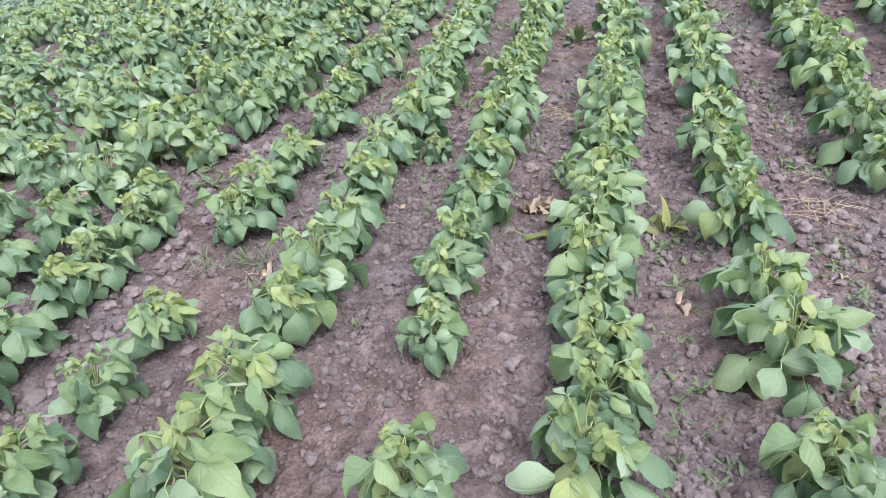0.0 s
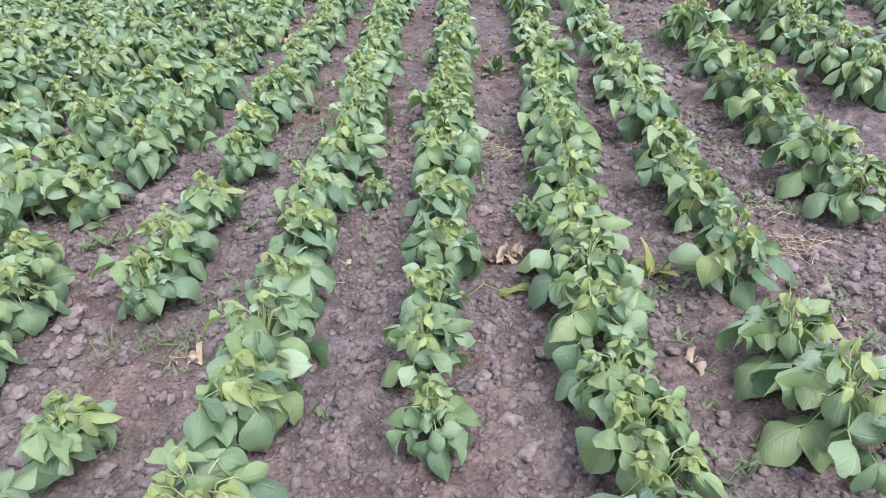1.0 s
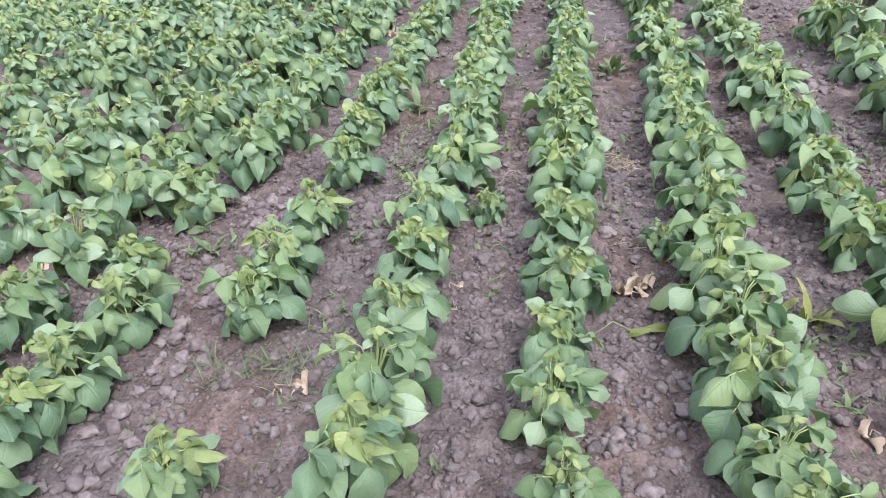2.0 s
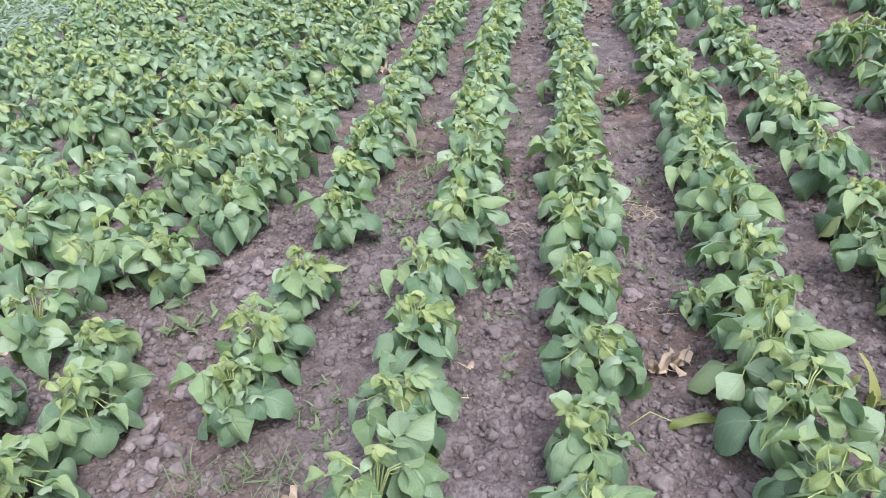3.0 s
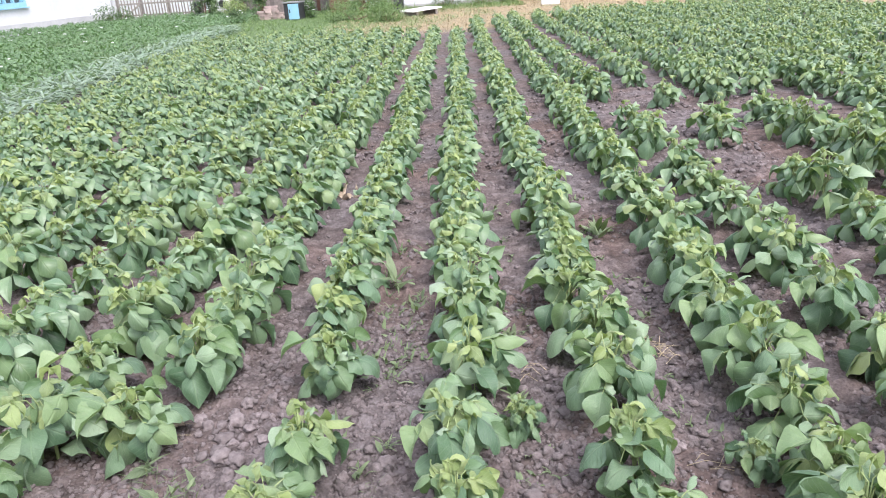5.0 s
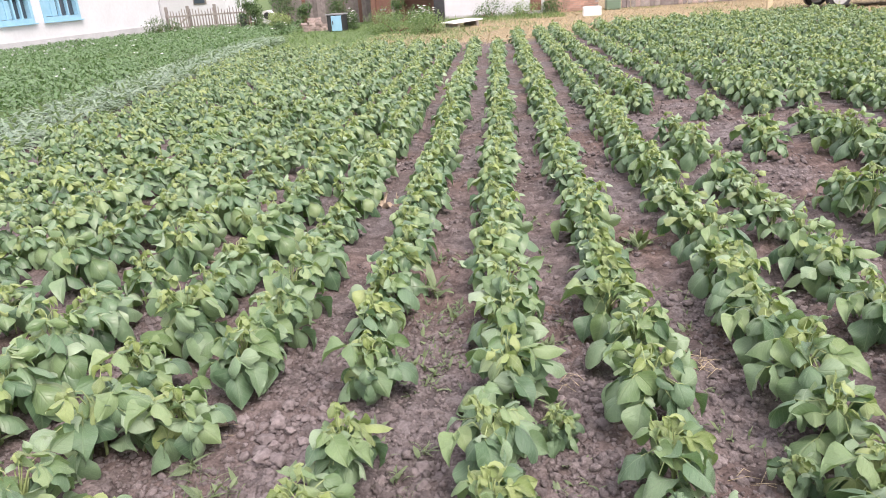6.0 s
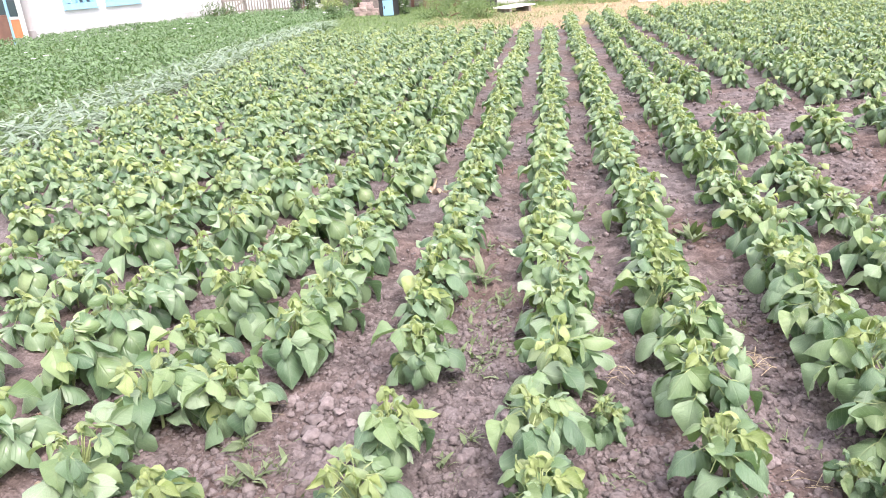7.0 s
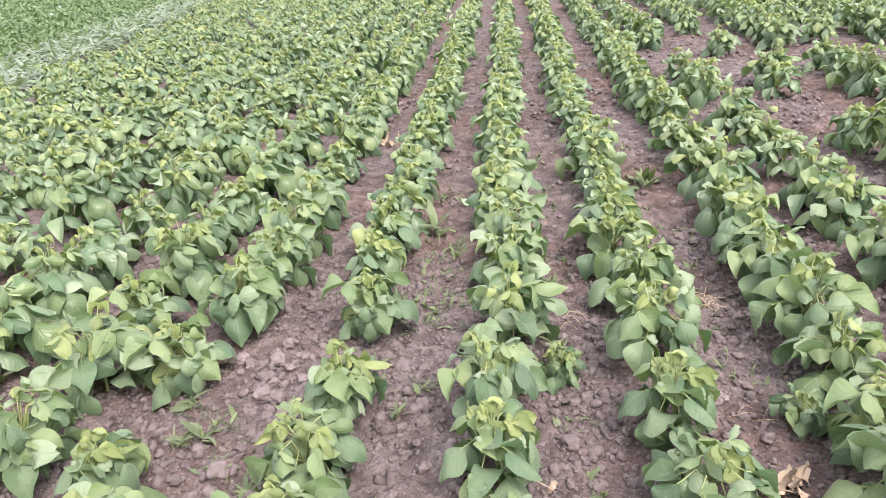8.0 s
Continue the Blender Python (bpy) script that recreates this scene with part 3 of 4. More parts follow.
for x, y in SPOTS:
    set_clod(x, y, 0.02)
for lane, y0, y1, count in ((-1.62, 1.0, 2.9, 90), (-1.18, 1.0, 2.8, 24), (-0.74, 0.9, 3.2, 20), (-0.28, 0.8, 3.6, 24), (0.14, 0.9, 3.0, 12), (0.58, 1.2, 4.2, 60), (1.08, 2.2, 5.0, 16), (-2.0, 1.2, 2.8, 14)):
    for _ in range(count):
        set_clod(lane + crng.normal(0, 0.065), crng.uniform(y0, y1), min((0.012 if lane in (-1.62, 0.58) else 0.009) + crng.exponential(0.006), 0.026))

# ---- dry leaves, straw and weeds between the rows ----
wrng = np.random.default_rng(8)
CURLED = [bean_blade(wrng, 12, 7, w, b, c, 0.1, 0.13, tw) for w, b, c, tw in ((0.3, 1.6, 0.9, 2.6), (0.24, -1.2, -1.1, -2.2), (0.34, 2.2, 0.7, 1.5))]


def dry_leaf(x, y, size, n, name="dry_leaf", label="curled pale brown dead leaf on the soil"):
    ob = thing(name, label, "dry leaf", "dead leaves on the soil", pose(x, y, on_ground(x, y) + 0.008))
    for _ in range(n):
        s = CURLED[wrng.integers(3)]
        a = wrng.uniform(0, 6.28)
        child("blade", mesh_np("blade", *s[:2], DRY, s[2]), ob, aim((wrng.uniform(-0.85, 0.85) * size, wrng.uniform(-0.4, 0.4) * size, 0.004), a, wrng.uniform(0.0, 0.22), wrng.uniform(-0.6, 0.6), size * wrng.uniform(0.6, 1.0)))
    p = [(wrng.uniform(-1, 1) * size * 0.6, wrng.uniform(-1, 1) * size * 0.4, 0.006 + 0.01 * wrng.random()) for _ in range(4)]
    child("stalk", mesh_np("stalk", *tube(p, 0.0015, 0.001, 4)[:2], DRY), ob)


for x, y, size, n in ((-0.28, 2.25, 0.085, 8), (0.19, 1.71, 0.05, 2), (-1.23, 1.75, 0.065, 4), (-2.58, 2.63, 0.07, 2), (-2.3, 2.36, 0.08, 2), (-0.85, 2.24, 0.035, 1), (-0.84, 2.11, 0.035, 1), (-2.5, 4.24, 0.11, 5), (-1.68, 5.05, 0.12, 7),
                      (0.11, 2.07, 0.03, 1), (-1.87, 2.77, 0.06, 3), (-2.26, 2.42, 0.06, 2), (0.62, 1.85, 0.05, 1), (-3.3, 4.95, 0.07, 2), (-1.95, 1.5, 0.05, 1)):
    dry_leaf(x, y, size, n)


def straw_tuft(x, y, r, n):
    ob = thing("dry_straw", "loose pale straw and dead stems on the soil", "straw", at=pose(x, y, on_ground(x, y) + 0.006))
    for _ in range(n):
        a, c = wrng.uniform(0, 3.14), wrng.normal(0, r * 0.5, 2)
        d = Vector((math.cos(a), math.sin(a) * 0.6, 0)) * r * wrng.uniform(0.4, 1)
        path = [tuple(Vector((c[0], c[1], 0.004)) - d), (c[0], c[1], 0.012 + 0.012 * wrng.random()), tuple(Vector((c[0], c[1], 0.004)) + d)]
        child("straw", mesh_np("straw", *tube(path, 0.001, 0.0007, 4)[:2], STRAW), ob)


straw_tuft(0.65, 2.25, 0.1, 26)
straw_tuft(-0.31, 3.1, 0.08, 22)
straw_tuft(-0.27, 2.5, 0.06, 7)
straw_tuft(-0.72, 3.0, 0.06, 5)
straw_tuft(0.65, 2.5, 0.06, 6)
straw_tuft(-1.87, 2.74, 0.07, 7)

# a yellowed bean leaf hanging over the furrow
fallen = thing("yellowed_leaf", "long yellowed bean leaf lying over the furrow", "leaf", at=pose(-0.33, 2.03, on_ground(-0.33, 2.03) + 0.03))
ys = leaf_shape(wrng, rows=8, cols=5, width=0.15, bend=0.6, fold=1.0, wave=0.1)
child("blade", mesh_np("blade", *ys[:2], YELLOWED, ys[2]), fallen, aim((0, 0, 0), 0.1, 0.15, 0.3, 0.12))
child("stalk", mesh_np("stalk", *tube([(-0.1, 0.01, -0.03), (-0.05, 0.01, 0.02), (0, 0, 0)], 0.002, 0.0015, 4)[:2], STEM), fallen)

THIN = [leaf_shape(wrng, rows=3, cols=2, width=w, bend=b, fold=0, wave=0.0, twist=tw) for w, b, tw in ((0.03, 0.8, 0.3), (0.025, 1.3, -0.4), (0.035, 0.4, 0.2))]
TINY = [leaf_shape(wrng, rows=3, cols=3, bend=b, fold=0.7, width=w, twist=tw) for b, w, tw in ((0.7, 0.34, 0.4), (1.2, 0.38, -0.5), (0.9, 0.3, 0.1))]
STRAP = [leaf_shape(wrng, rows=6, cols=3, width=w, bend=b, fold=0.5, wave=0.01) for w, b in ((0.05, 0.8), (0.04, 1.3), (0.06, 0.4))]
LANCE = [leaf_shape(wrng, rows=6, cols=3, width=w, bend=b, fold=0.5, wave=0.03) for w, b in ((0.16, 0.5), (0.2, 0.8), (0.14, 0.2))]


def grass_tuft(x, y, size, n, mat=WEED, label="small tuft of thin green grass growing in the soil", name="grass_tuft", category="grass"):
    ob = thing(name, label, category, "weeds between the rows", pose(x, y, on_ground(x, y) - 0.004))
    for _ in range(n):
        s = STRAP[wrng.integers(3)]
        m = aim((wrng.normal(0, size * 0.25), wrng.normal(0, size * 0.25), 0), wrng.uniform(0, 6.28), wrng.uniform(0.5, 1.35), wrng.uniform(-0.4, 0.4), size * wrng.uniform(0.4, 1.1), 0.45)
        child("blade", mesh_np("blade", *s[:2], mat, s[2]), ob, m)


for x, y, size, n in ((-1.51, 1.85, 0.1, 18), (-1.46, 1.8, 0.09, 16), (-1.38, 1.8, 0.1, 16), (-1.33, 1.87, 0.11, 20), (-1.27, 1.84, 0.1, 18), (-1.22, 1.87, 0.09, 14), (-1.25, 1.48, 0.09, 9), (-1.3, 1.78, 0.07, 10), (0.56, 1.3, 0.08, 12), (0.62, 1.45, 0.08, 12), (0.66, 1.62, 0.07, 10), (0.17, 1.3, 0.07, 12),
                      (0.74, 2.44, 0.09, 12), (0.75, 2.6, 0.08, 10), (0.73, 2.75, 0.07, 8), (0.68, 2.52, 0.07, 8), (-1.2, 2.45, 0.05, 8), (-1.22, 2.6, 0.05, 8), (-1.18, 2.63, 0.05, 7), (-1.24, 2.49, 0.05, 7),
                      (-1.29, 3.1, 0.05, 7), (-1.32, 3.24, 0.05, 7), (0.2, 1.2, 0.06, 9), (0.24, 1.8, 0.05, 6), (-1.79, 2.5, 0.08, 10), (-1.71, 2.46, 0.08, 10), (-1.84, 2.51, 0.07, 8), (-1.22, 2.26, 0.05, 6), (-0.3, 1.25, 0.04, 5)):
    grass_tuft(x, y, size, n)


def broad_weed(x, y, size, n, mat, rise, label):
    ob = thing("broadleaf_weed", label, "weed", "weeds between the rows", pose(x, y, on_ground(x, y)))
    child("stem", mesh_np("stem", *tube([(0, 0, -0.01), (0.002, 0, size * 0.2), (0, 0, size * 0.35)], 0.003, 0.002)[:2], STEM), ob)
    for i in range(n):
        s = (STRAP if mat is WEED and wrng.random() < 0.45 else LANCE)[wrng.integers(3)]
        child("leaf", mesh_np("leaf", *s[:2], mat, s[2]), ob, aim((wrng.normal(0, size * 0.15), wrng.normal(0, size * 0.15), size * (0.05 + 0.3 * i / n)), i * 2.4 + wrng.uniform(-0.9, 0.9), rise * (0.3 + 0.9 * wrng.random()), wrng.uniform(-0.6, 0.6), size * wrng.uniform(0.45, 1.05)))


broad_weed(0.14, 2.11, 0.13, 9, YELLOWED, 1.25, "upright yellow-green weed with pointed leaves between bean rows")
for x, y, s in ((-1.24, 3.73, 0.2), (-1.29, 3.78, 0.09), (-0.78, 3.27, 0.07), (-0.79, 2.82, 0.1), (-1.84, 2.53, 0.11), (-1.76, 2.41, 0.12), (-1.71, 2.46, 0.1), (-1.8, 2.38, 0.1), (-1.18, 2.63, 0.08), (-1.25, 2.52, 0.07), (-1.32, 3.12, 0.08), (-1.34, 2.71, 0.07), (-2.51, 2.65, 0.1), (-0.8, 1.54, 0.05), (0.2, 1.35, 0.06), (-0.29, 4.21, 0.19), (-0.31, 4.26, 0.08)):
    broad_weed(x, y, s * 0.72, 12, WEED, 0.95, "low green broad-leaved weed in the bare furrow")

# seedlings and low weeds, too many and too small to count
seed = Heap()
for lane, y0, y1, count in ((-1.19, 1.7, 4.6, 330), (-0.75, 1.5, 5.0, 150), (-1.6, 1.5, 2.9, 150), (0.66, 1.3, 3.6, 260), (0.16, 1.0, 2.2, 110), (-0.28, 2.6, 5.0, 100), (0.58, 3.6, 6.5, 200)):
    for _ in range(count):
        x, y = lane + wrng.normal(0, 0.07), wrng.uniform(y0, y1)
        if vnoise(np.array([x]), np.array([y]), 0.25, 61)[0] < 0.05:
            continue
        z = on_ground(x, y)
        for _ in range(int(wrng.integers(2, 6))):
            seed.add(*placed((LANCE if wrng.random() < 0.5 else STRAP)[wrng.integers(3)], aim((x, y, z), wrng.uniform(0, 6.28), wrng.uniform(0.1, 1.2), wrng.uniform(-0.3, 0.3), wrng.uniform(0.014, 0.052))))
seedlings = thing("seedlings", "scattered tiny green weed seedlings on the bare soil", "weeds", kind="stuff")
child("leaf", seed.mesh("leaf", WEED), seedlings)

# ---- neighbouring crops ----
nrng = np.random.default_rng(44)
h, fl = Heap(), Heap()
for y in np.arange(5.2, 28.6, 0.52):
    for x in np.arange(-15.2, -6.6, 0.44):
        px, py = x + nrng.uniform(-0.12, 0.12), y + nrng.uniform(-0.12, 0.12)
        edge = -6.45 - 0.1 * (py - 7.9) if py < 13 else -6.96 - 0.06 * (py - 13)
        if px > edge or px < -15.3 + 0.14 * (py - 20.2):
            continue
        top = 0.27 + 0.07 * vnoise(np.array([px]), np.array([py]), 1.3, 3)[0]
        for _ in range(100 if py < 14 else 58):
            a, r = nrng.uniform(0, 6.28), abs(nrng.normal(0, 0.27))
            at = (px + r * math.cos(a), py + r * math.sin(a), max(0.03, top * (1 - (r / 0.7) ** 2) * nrng.uniform(0.65, 1.05)))
            h.add(*placed(TINY[nrng.integers(3)], aim(at, a + nrng.uniform(-0.8, 0.8), nrng.uniform(-0.7, 0.5), nrng.uniform(-0.5, 0.5), nrng.uniform(0.045, 0.085), 0.95)))
        if nrng.random() < 0.1:
            for _ in range(4):
                fl.add(*placed(SIMPLE[0], aim((px + nrng.uniform(-0.04, 0.04), py, top + 0.05), nrng.uniform(0, 6.28), 0.2, 0, 0.035)))
potatoes = thing("potato_plants", "dense low dark green potato plants with a few white flowers", "potato plants", kind="stuff")
child("foliage", h.mesh("foliage", POTATO), potatoes)
child("flower", fl.mesh("flower", WHITE), potatoes)

h = Heap()
for _ in range(10000):
    py = nrng.uniform(4.5, 20.5)
    lo, hi = -5.25 - 0.13 * (py - 6.5) if py < 14 else -6.25 - 0.06 * (py - 14), (-6.45 - 0.1 * (py - 7.9) if py < 13 else -6.96 - 0.06 * (py - 13))
    px = nrng.uniform(hi - 0.1, lo - 0.1)
    h.add(*placed(STRAP[nrng.integers(3)], aim((px, py, nrng.uniform(0, 0.16)), swept(nrng.uniform(0, 6.28)), nrng.uniform(-0.3, 0.8), nrng.uniform(-0.5, 0.5), nrng.uniform(0.12, 0.24), 1.4)))
strip = thing("leek_strip", "strip of pale blue-green strap-leaved plants beside the beans", "leeks", kind="stuff")
child("foliage", h.mesh("foliage", BLADE), strip)


def meadow(name, label, category, mat, count, inside, size, x0, x1, y0, y1, rise=(0.3, 1.4), wide=1.0):
    h = Heap()
    for _ in range(count):
        px, py = nrng.uniform(x0, x1), nrng.uniform(y0, y1)
        if inside(px, py):
            h.add(*placed(THIN[nrng.integers(3)], aim((px, py, -0.01), nrng.uniform(0, 6.28), nrng.uniform(*rise), nrng.uniform(-0.4, 0.4), nrng.uniform(*size), wide)))
    ob = thing(name, label, category, kind="stuff")
    child("blade", h.mesh("blade", mat), ob)


meadow("green_grass", "rough uncut green grass beyond the bean rows", "grass", GRASS, 48000, lambda x, y: y > 16.2 + 0.25 * (x + 4) ** 2 * (x < -4) * 0.6, (0.07, 0.18), -13.5, -1.8, 16, 28.5, (0.1, 1.2), 1.3)
meadow("straw_grass", "dry straw-coloured mown grass at the field's end", "dry grass", HAY, 70000,
       lambda x, y: y > 15.6 + 0.5 * abs(x + 1.4) * (x < 6) + (0.6 if x > -0.5 else 0) - 0.25 * max(0, x - 3), (0.08, 0.2), -4.2, 11, 15.2, 27, (-0.05, 1.0), 0.9)
meadow("mixed_grass", "patches of green grass in the dry stubble", "grass", GRASS, 26000, lambda x, y: float(vnoise(np.array([x]), np.array([y]), 1.1, 71)[0]) > 0.15 + 0.05 * abs(x), (0.07, 0.17), -2.5, 8, 18.5, 26.8, (0.2, 1.2), 1.2)
meadow("verge_grass", "taller green grass at the foot of the sheds", "grass", GRASS, 9000, lambda x, y: True, (0.08, 0.24), -4.5, 1.2, 24.2, 26.8)

# ---- house and yard at the far end ----
house = thing("house", "whitewashed single-storey house with blue wooden window frames", "house", at=pose(-15.6, 20.2, 0.09, 0, 0, -8))
bm = bmesh.new()
for lo, hi in (((-0.3, 0, 0.3), (0, 5.0, 0.79)), ((-0.3, 0, 2.05), (0, 5.0, 2.9)), ((-0.3, 0, 0.79), (0, 1.25, 2.05)), ((-0.3, 2.65, 0.79), (0, 3.05, 2.05)), ((-0.3, 4.75, 0.79), (0, 5.0, 2.05)),
               ((-6.0, 0, 0.3), (-0.3, 0.3, 2.9)), ((-6.0, 0.3, 0.3), (-5.7, 9.4, 2.9))):
    box(bm, lo, hi)
part("wall", bm, WHITEWASH, house)
bm = box(a_box((-0.32, 5.0, 0.3), (-0.025, 9.4, 2.9)), (-5.7, 9.1, 0.3), (-0.32, 9.4, 2.9))
part("extension_wall", bm, WHITEWASH, house)
part("plinth", a_box((-6.0, -0.03, -0.25), (0.04, 9.42, 0.3), 0.01), PLINTH, house, "grey rendered plinth")
part("drainpipe", a_box((-0.06, 9.43, 0), (0.02, 9.5, 2.9), 0.02), PLINTH, house)
bm = bmesh.new()
for a, b in (((0.4, -0.4, 2.9), (-3.0, -0.4, 4.5)), ((-6.4, -0.4, 2.9), (-3.0, -0.4, 4.5))):
    q = [Vector(a), Vector(b), Vector((b[0], 9.8, b[2])), Vector((a[0], 9.8, a[2]))]
    vs = [bm.verts.new(p) for p in q] + [bm.verts.new(p + Vector((0, 0, 0.08))) for p in q]
    for k in ((0, 1, 2, 3), (7, 6, 5, 4), (0, 4, 5, 1), (1, 5, 6, 2), (2, 6, 7, 3), (3, 7, 4, 0)):
        bm.faces.new([vs[i] for i in k])
part("roof", bm, SLATE, house)
for y0, y1 in ((1.25, 2.65), (3.05, 4.75)):
    bm = bmesh.new()
    for lo, hi in (((-0.2, y0, 0.79), (0.03, y0 + 0.11, 2.05)), ((-0.2, y1 - 0.11, 0.79), (0.03, y1, 2.05)), ((-0.2, y0 + 0.11, 0.79), (0.03, y1 - 0.11, 0.93)), ((-0.2, y0 + 0.11, 1.93), (0.03, y1 - 0.11, 2.05))):
        box(bm, lo, hi, 0.008)
    w = part("window", bm, BLUE, house, "blue painted wooden window frame")
    part("sill", a_box((0.03, y0 - 0.05, 0.75), (0.09, y1 + 0.05, 0.79), 0.008), BLUE, w)
    step = (y1 - y0 - 0.22) / 4
    for i in range(4):
        c = y0 + 0.11 + step * i
        part("pane", a_box((-0.12, c + 0.03, 0.95), (-0.11, c + step - 0.03, 1.91)), GLASS, w)
        part("mullion", a_box((-0.14, c - 0.03, 0.93), (-0.02, c + 0.03, 1.93), 0.006), BLUE, w)
    part("transom", a_box((-0.13, y0 + 0.11, 1.5), (-0.03, y1 - 0.11, 1.56), 0.006), BLUE, w)
    part("shutter_board", a_box((-0.1, y0 + 0.13, 0.95), (-0.05, y0 + 0.13 + step * 1.6, 1.48), 0.006), BLUE, w)

porch = thing("porch", "glazed porch with blue frame and orange lower panel", "porch", at=pose(-15.75, 19.85, 0, 0, 0, -20))
part("panel", a_box((-0.42, 0, 0.22), (0.02, 0.05, 0.72), 0.006), ORANGE, porch)
part("post", a_box((0.03, -0.02, 0), (0.11, 0.08, 2.4), 0.008), WHITE, porch)
part("post", a_box((-0.51, -0.02, 0), (-0.43, 0.08, 2.4), 0.008), BLUE, porch)
part("pane", a_box((-0.42, 0.015, 0.8), (0.02, 0.03, 2.3)), GLASS, porch)
part("rail", a_box((-0.43, -0.01, 0.725), (0.03, 0.06, 0.79), 0.006), WHITE, porch)
part("lower_wall", a_box((-2.2, 0, 0), (-0.52, 0.12, 0.85), 0.01), BROWN_WOOD, porch)
part("upper_window", a_box((-2.2, 0.03, 0.86), (-0.52, 0.06, 2.3)), GLASS, porch)
part("base", a_box((-0.42, 0.0, -0.05), (0.02, 0.12, 0.215)), PLINTH, porch)
part("header", a_box((-2.2, -0.02, 2.41), (0.12, 0.12, 2.6)), BLUE, porch)

frng = np.random.default_rng(3)
fence = thing("picket_fence", "old weathered grey wooden picket fence by the house", "fence", at=pose(-14.05, 29.25, 0, 0, 0, 0))
x = 0.12
while x < 3.3:
    t = frng.uniform(0.78, 0.93)
    bm = a_box((x, -0.012, 0.04), (x + 0.065, 0.012, t), 0.004)
    for v in bm.verts:
        if v.co.z > t - 0.02:
            v.co.x = x + 0.0325 + (v.co.x - x - 0.0325) * 0.4
    part("picket", bm, GREY_WOOD, fence).rotation_euler = (0, radians(frng.uniform(-0.6, 0.6)), 0)
    x += frng.uniform(0.1, 0.13)
for x in (0.02, 0.9, 2.0, 3.3):
    part("post", a_box((x, 0.05, -0.1), (x + 0.1, 0.15, 1.02), 0.01), GREY_WOOD, fence)
for z in (0.2, 0.62):
    part("rail", a_box((0.02, 0.015, z), (3.4, 0.048, z + 0.06), 0.005), GREY_WOOD, fence)
brace = part("brace", a_box((-0.5, -0.045, -0.03), (0.5, -0.015, 0.03), 0.004), GREY_WOOD, fence)
brace.matrix_basis = pose(0.55, 0, 0.35, 0, -32, 0)

outhouse = thing("outbuilding", "white plastered outbuilding behind the picket fence", "building", at=pose(-16.5, 33.5, 0))
part("wall", a_box((0, 0, -0.1), (3.4, 4, 2.6), 0.02), WHITEWASH, outhouse)
part("roof", a_box((-0.2, -0.3, 2.6), (3.6, 4.3, 2.75), 0.02), SLATE, outhouse)
w = part("window", a_box((1.95, -0.03, 1.0), (2.55, 0.02, 1.7), 0.01), GREY_WOOD, outhouse)
part("pane", a_box((2.01, -0.045, 1.06), (2.49, -0.035, 1.64)), GLASS, w)

part("post", a_box((-0.12, -0.12, -0.1), (0.12, 0.12, 0.62), 0.02), DARK, thing("dark_post", "short black tarred post at the fence end", "post", at=pose(-10.4, 28.0, 0)))

tank = thing("white_tank", "white painted metal water tank with a dark opening", "tank", at=pose(-9.55, 28.2, 0))
bm = bmesh.new()
bmesh.ops.create_cone(bm, cap_ends=True, segments=24, radius1=0.24, radius2=0.24, depth=0.9, matrix=pose(0, 0.3, 0.44, 90, 0, 0))
part("barrel", bm, WHITE, tank)
bm = bmesh.new()
bmesh.ops.create_cone(bm, cap_ends=True, segments=20, radius1=0.12, radius2=0.12, depth=0.04, matrix=pose(0.02, -0.16, 0.5, 90, 0, 0))
part("opening", bm, DARK, tank)
for y in (0.0, 0.55):
    part("cradle", a_box((-0.3, y, -0.05), (0.3, y + 0.1, 0.22), 0.01), GREY_WOOD, tank)

screen = thing("board_fence", "tall dark brown board fence behind the garden", "fence", at=pose(-9.4, 28.4, 0))
for x in (0.05, 1.3, 2.6, 3.9):
    part("post", a_box((x, 0.075, -0.1), (x + 0.1, 0.17, 1.85), 0.008), GREY_WOOD, screen)
for z in (0.4, 1.4):
    part("rail", a_box((0, 0.027, z), (4.05, 0.073, z + 0.08), 0.005), GREY_WOOD, screen)
x = 0.0
while x < 3.95:
    w = frng.uniform(0.1, 0.16)
    part("board", a_box((x, -0.012, 0.03), (x + w, 0.024, frng.uniform(1.7, 1.85)), 0.005), DARK_WOOD if frng.random() < 0.75 else BROWN_WOOD, screen)
    x += w + 0.008

shed = thing("wooden_shed", "brown wooden garden shed with its door ajar", "shed", at=pose(-5.4, 27.0, 0))
for lo, hi in (((0, 0, -0.05), (0.16, 0.16, 2.1)), ((1.0, 0, -0.05), (1.16, 0.16, 2.1))):
    part("post", a_box(lo, hi, 0.01), BROWN_WOOD, shed)
part("lintel", a_box((0, 0.01, 2.1), (1.16, 0.15, 2.25), 0.01), BROWN_WOOD, shed)
for i in range(6):
    part("board", a_box((0.165 + i * 0.137, 0.1, 0.02), (0.295 + i * 0.137, 0.13, 2.05), 0.005), BROWN_WOOD if i < 4 else GREY_WOOD, shed)
part("back_wall", a_box((0, 1.5, -0.05), (2.6, 1.6, 2.2)), BROWN_WOOD, shed)
part("side_wall", a_box((0, 0.17, -0.05), (0.08, 1.49, 2.2)), BROWN_WOOD, shed)
part("roof", a_box((-0.2, -0.2, 2.26), (2.8, 1.8, 2.34), 0.01), SLATE, shed)
part("hinge", a_box((0.3, 0.085, 0.45), (0.52, 0.098, 0.5), 0.003), SLATE, shed)
gate = thing("tarred_gatepost", "thick black tarred wooden gatepost beside the shed", "post", at=pose(-2.85, 25.4, 0))
part("post", a_box((-0.17, -0.15, -0.1), (0.17, 0.15, 1.9), 0.02), DARK, gate)

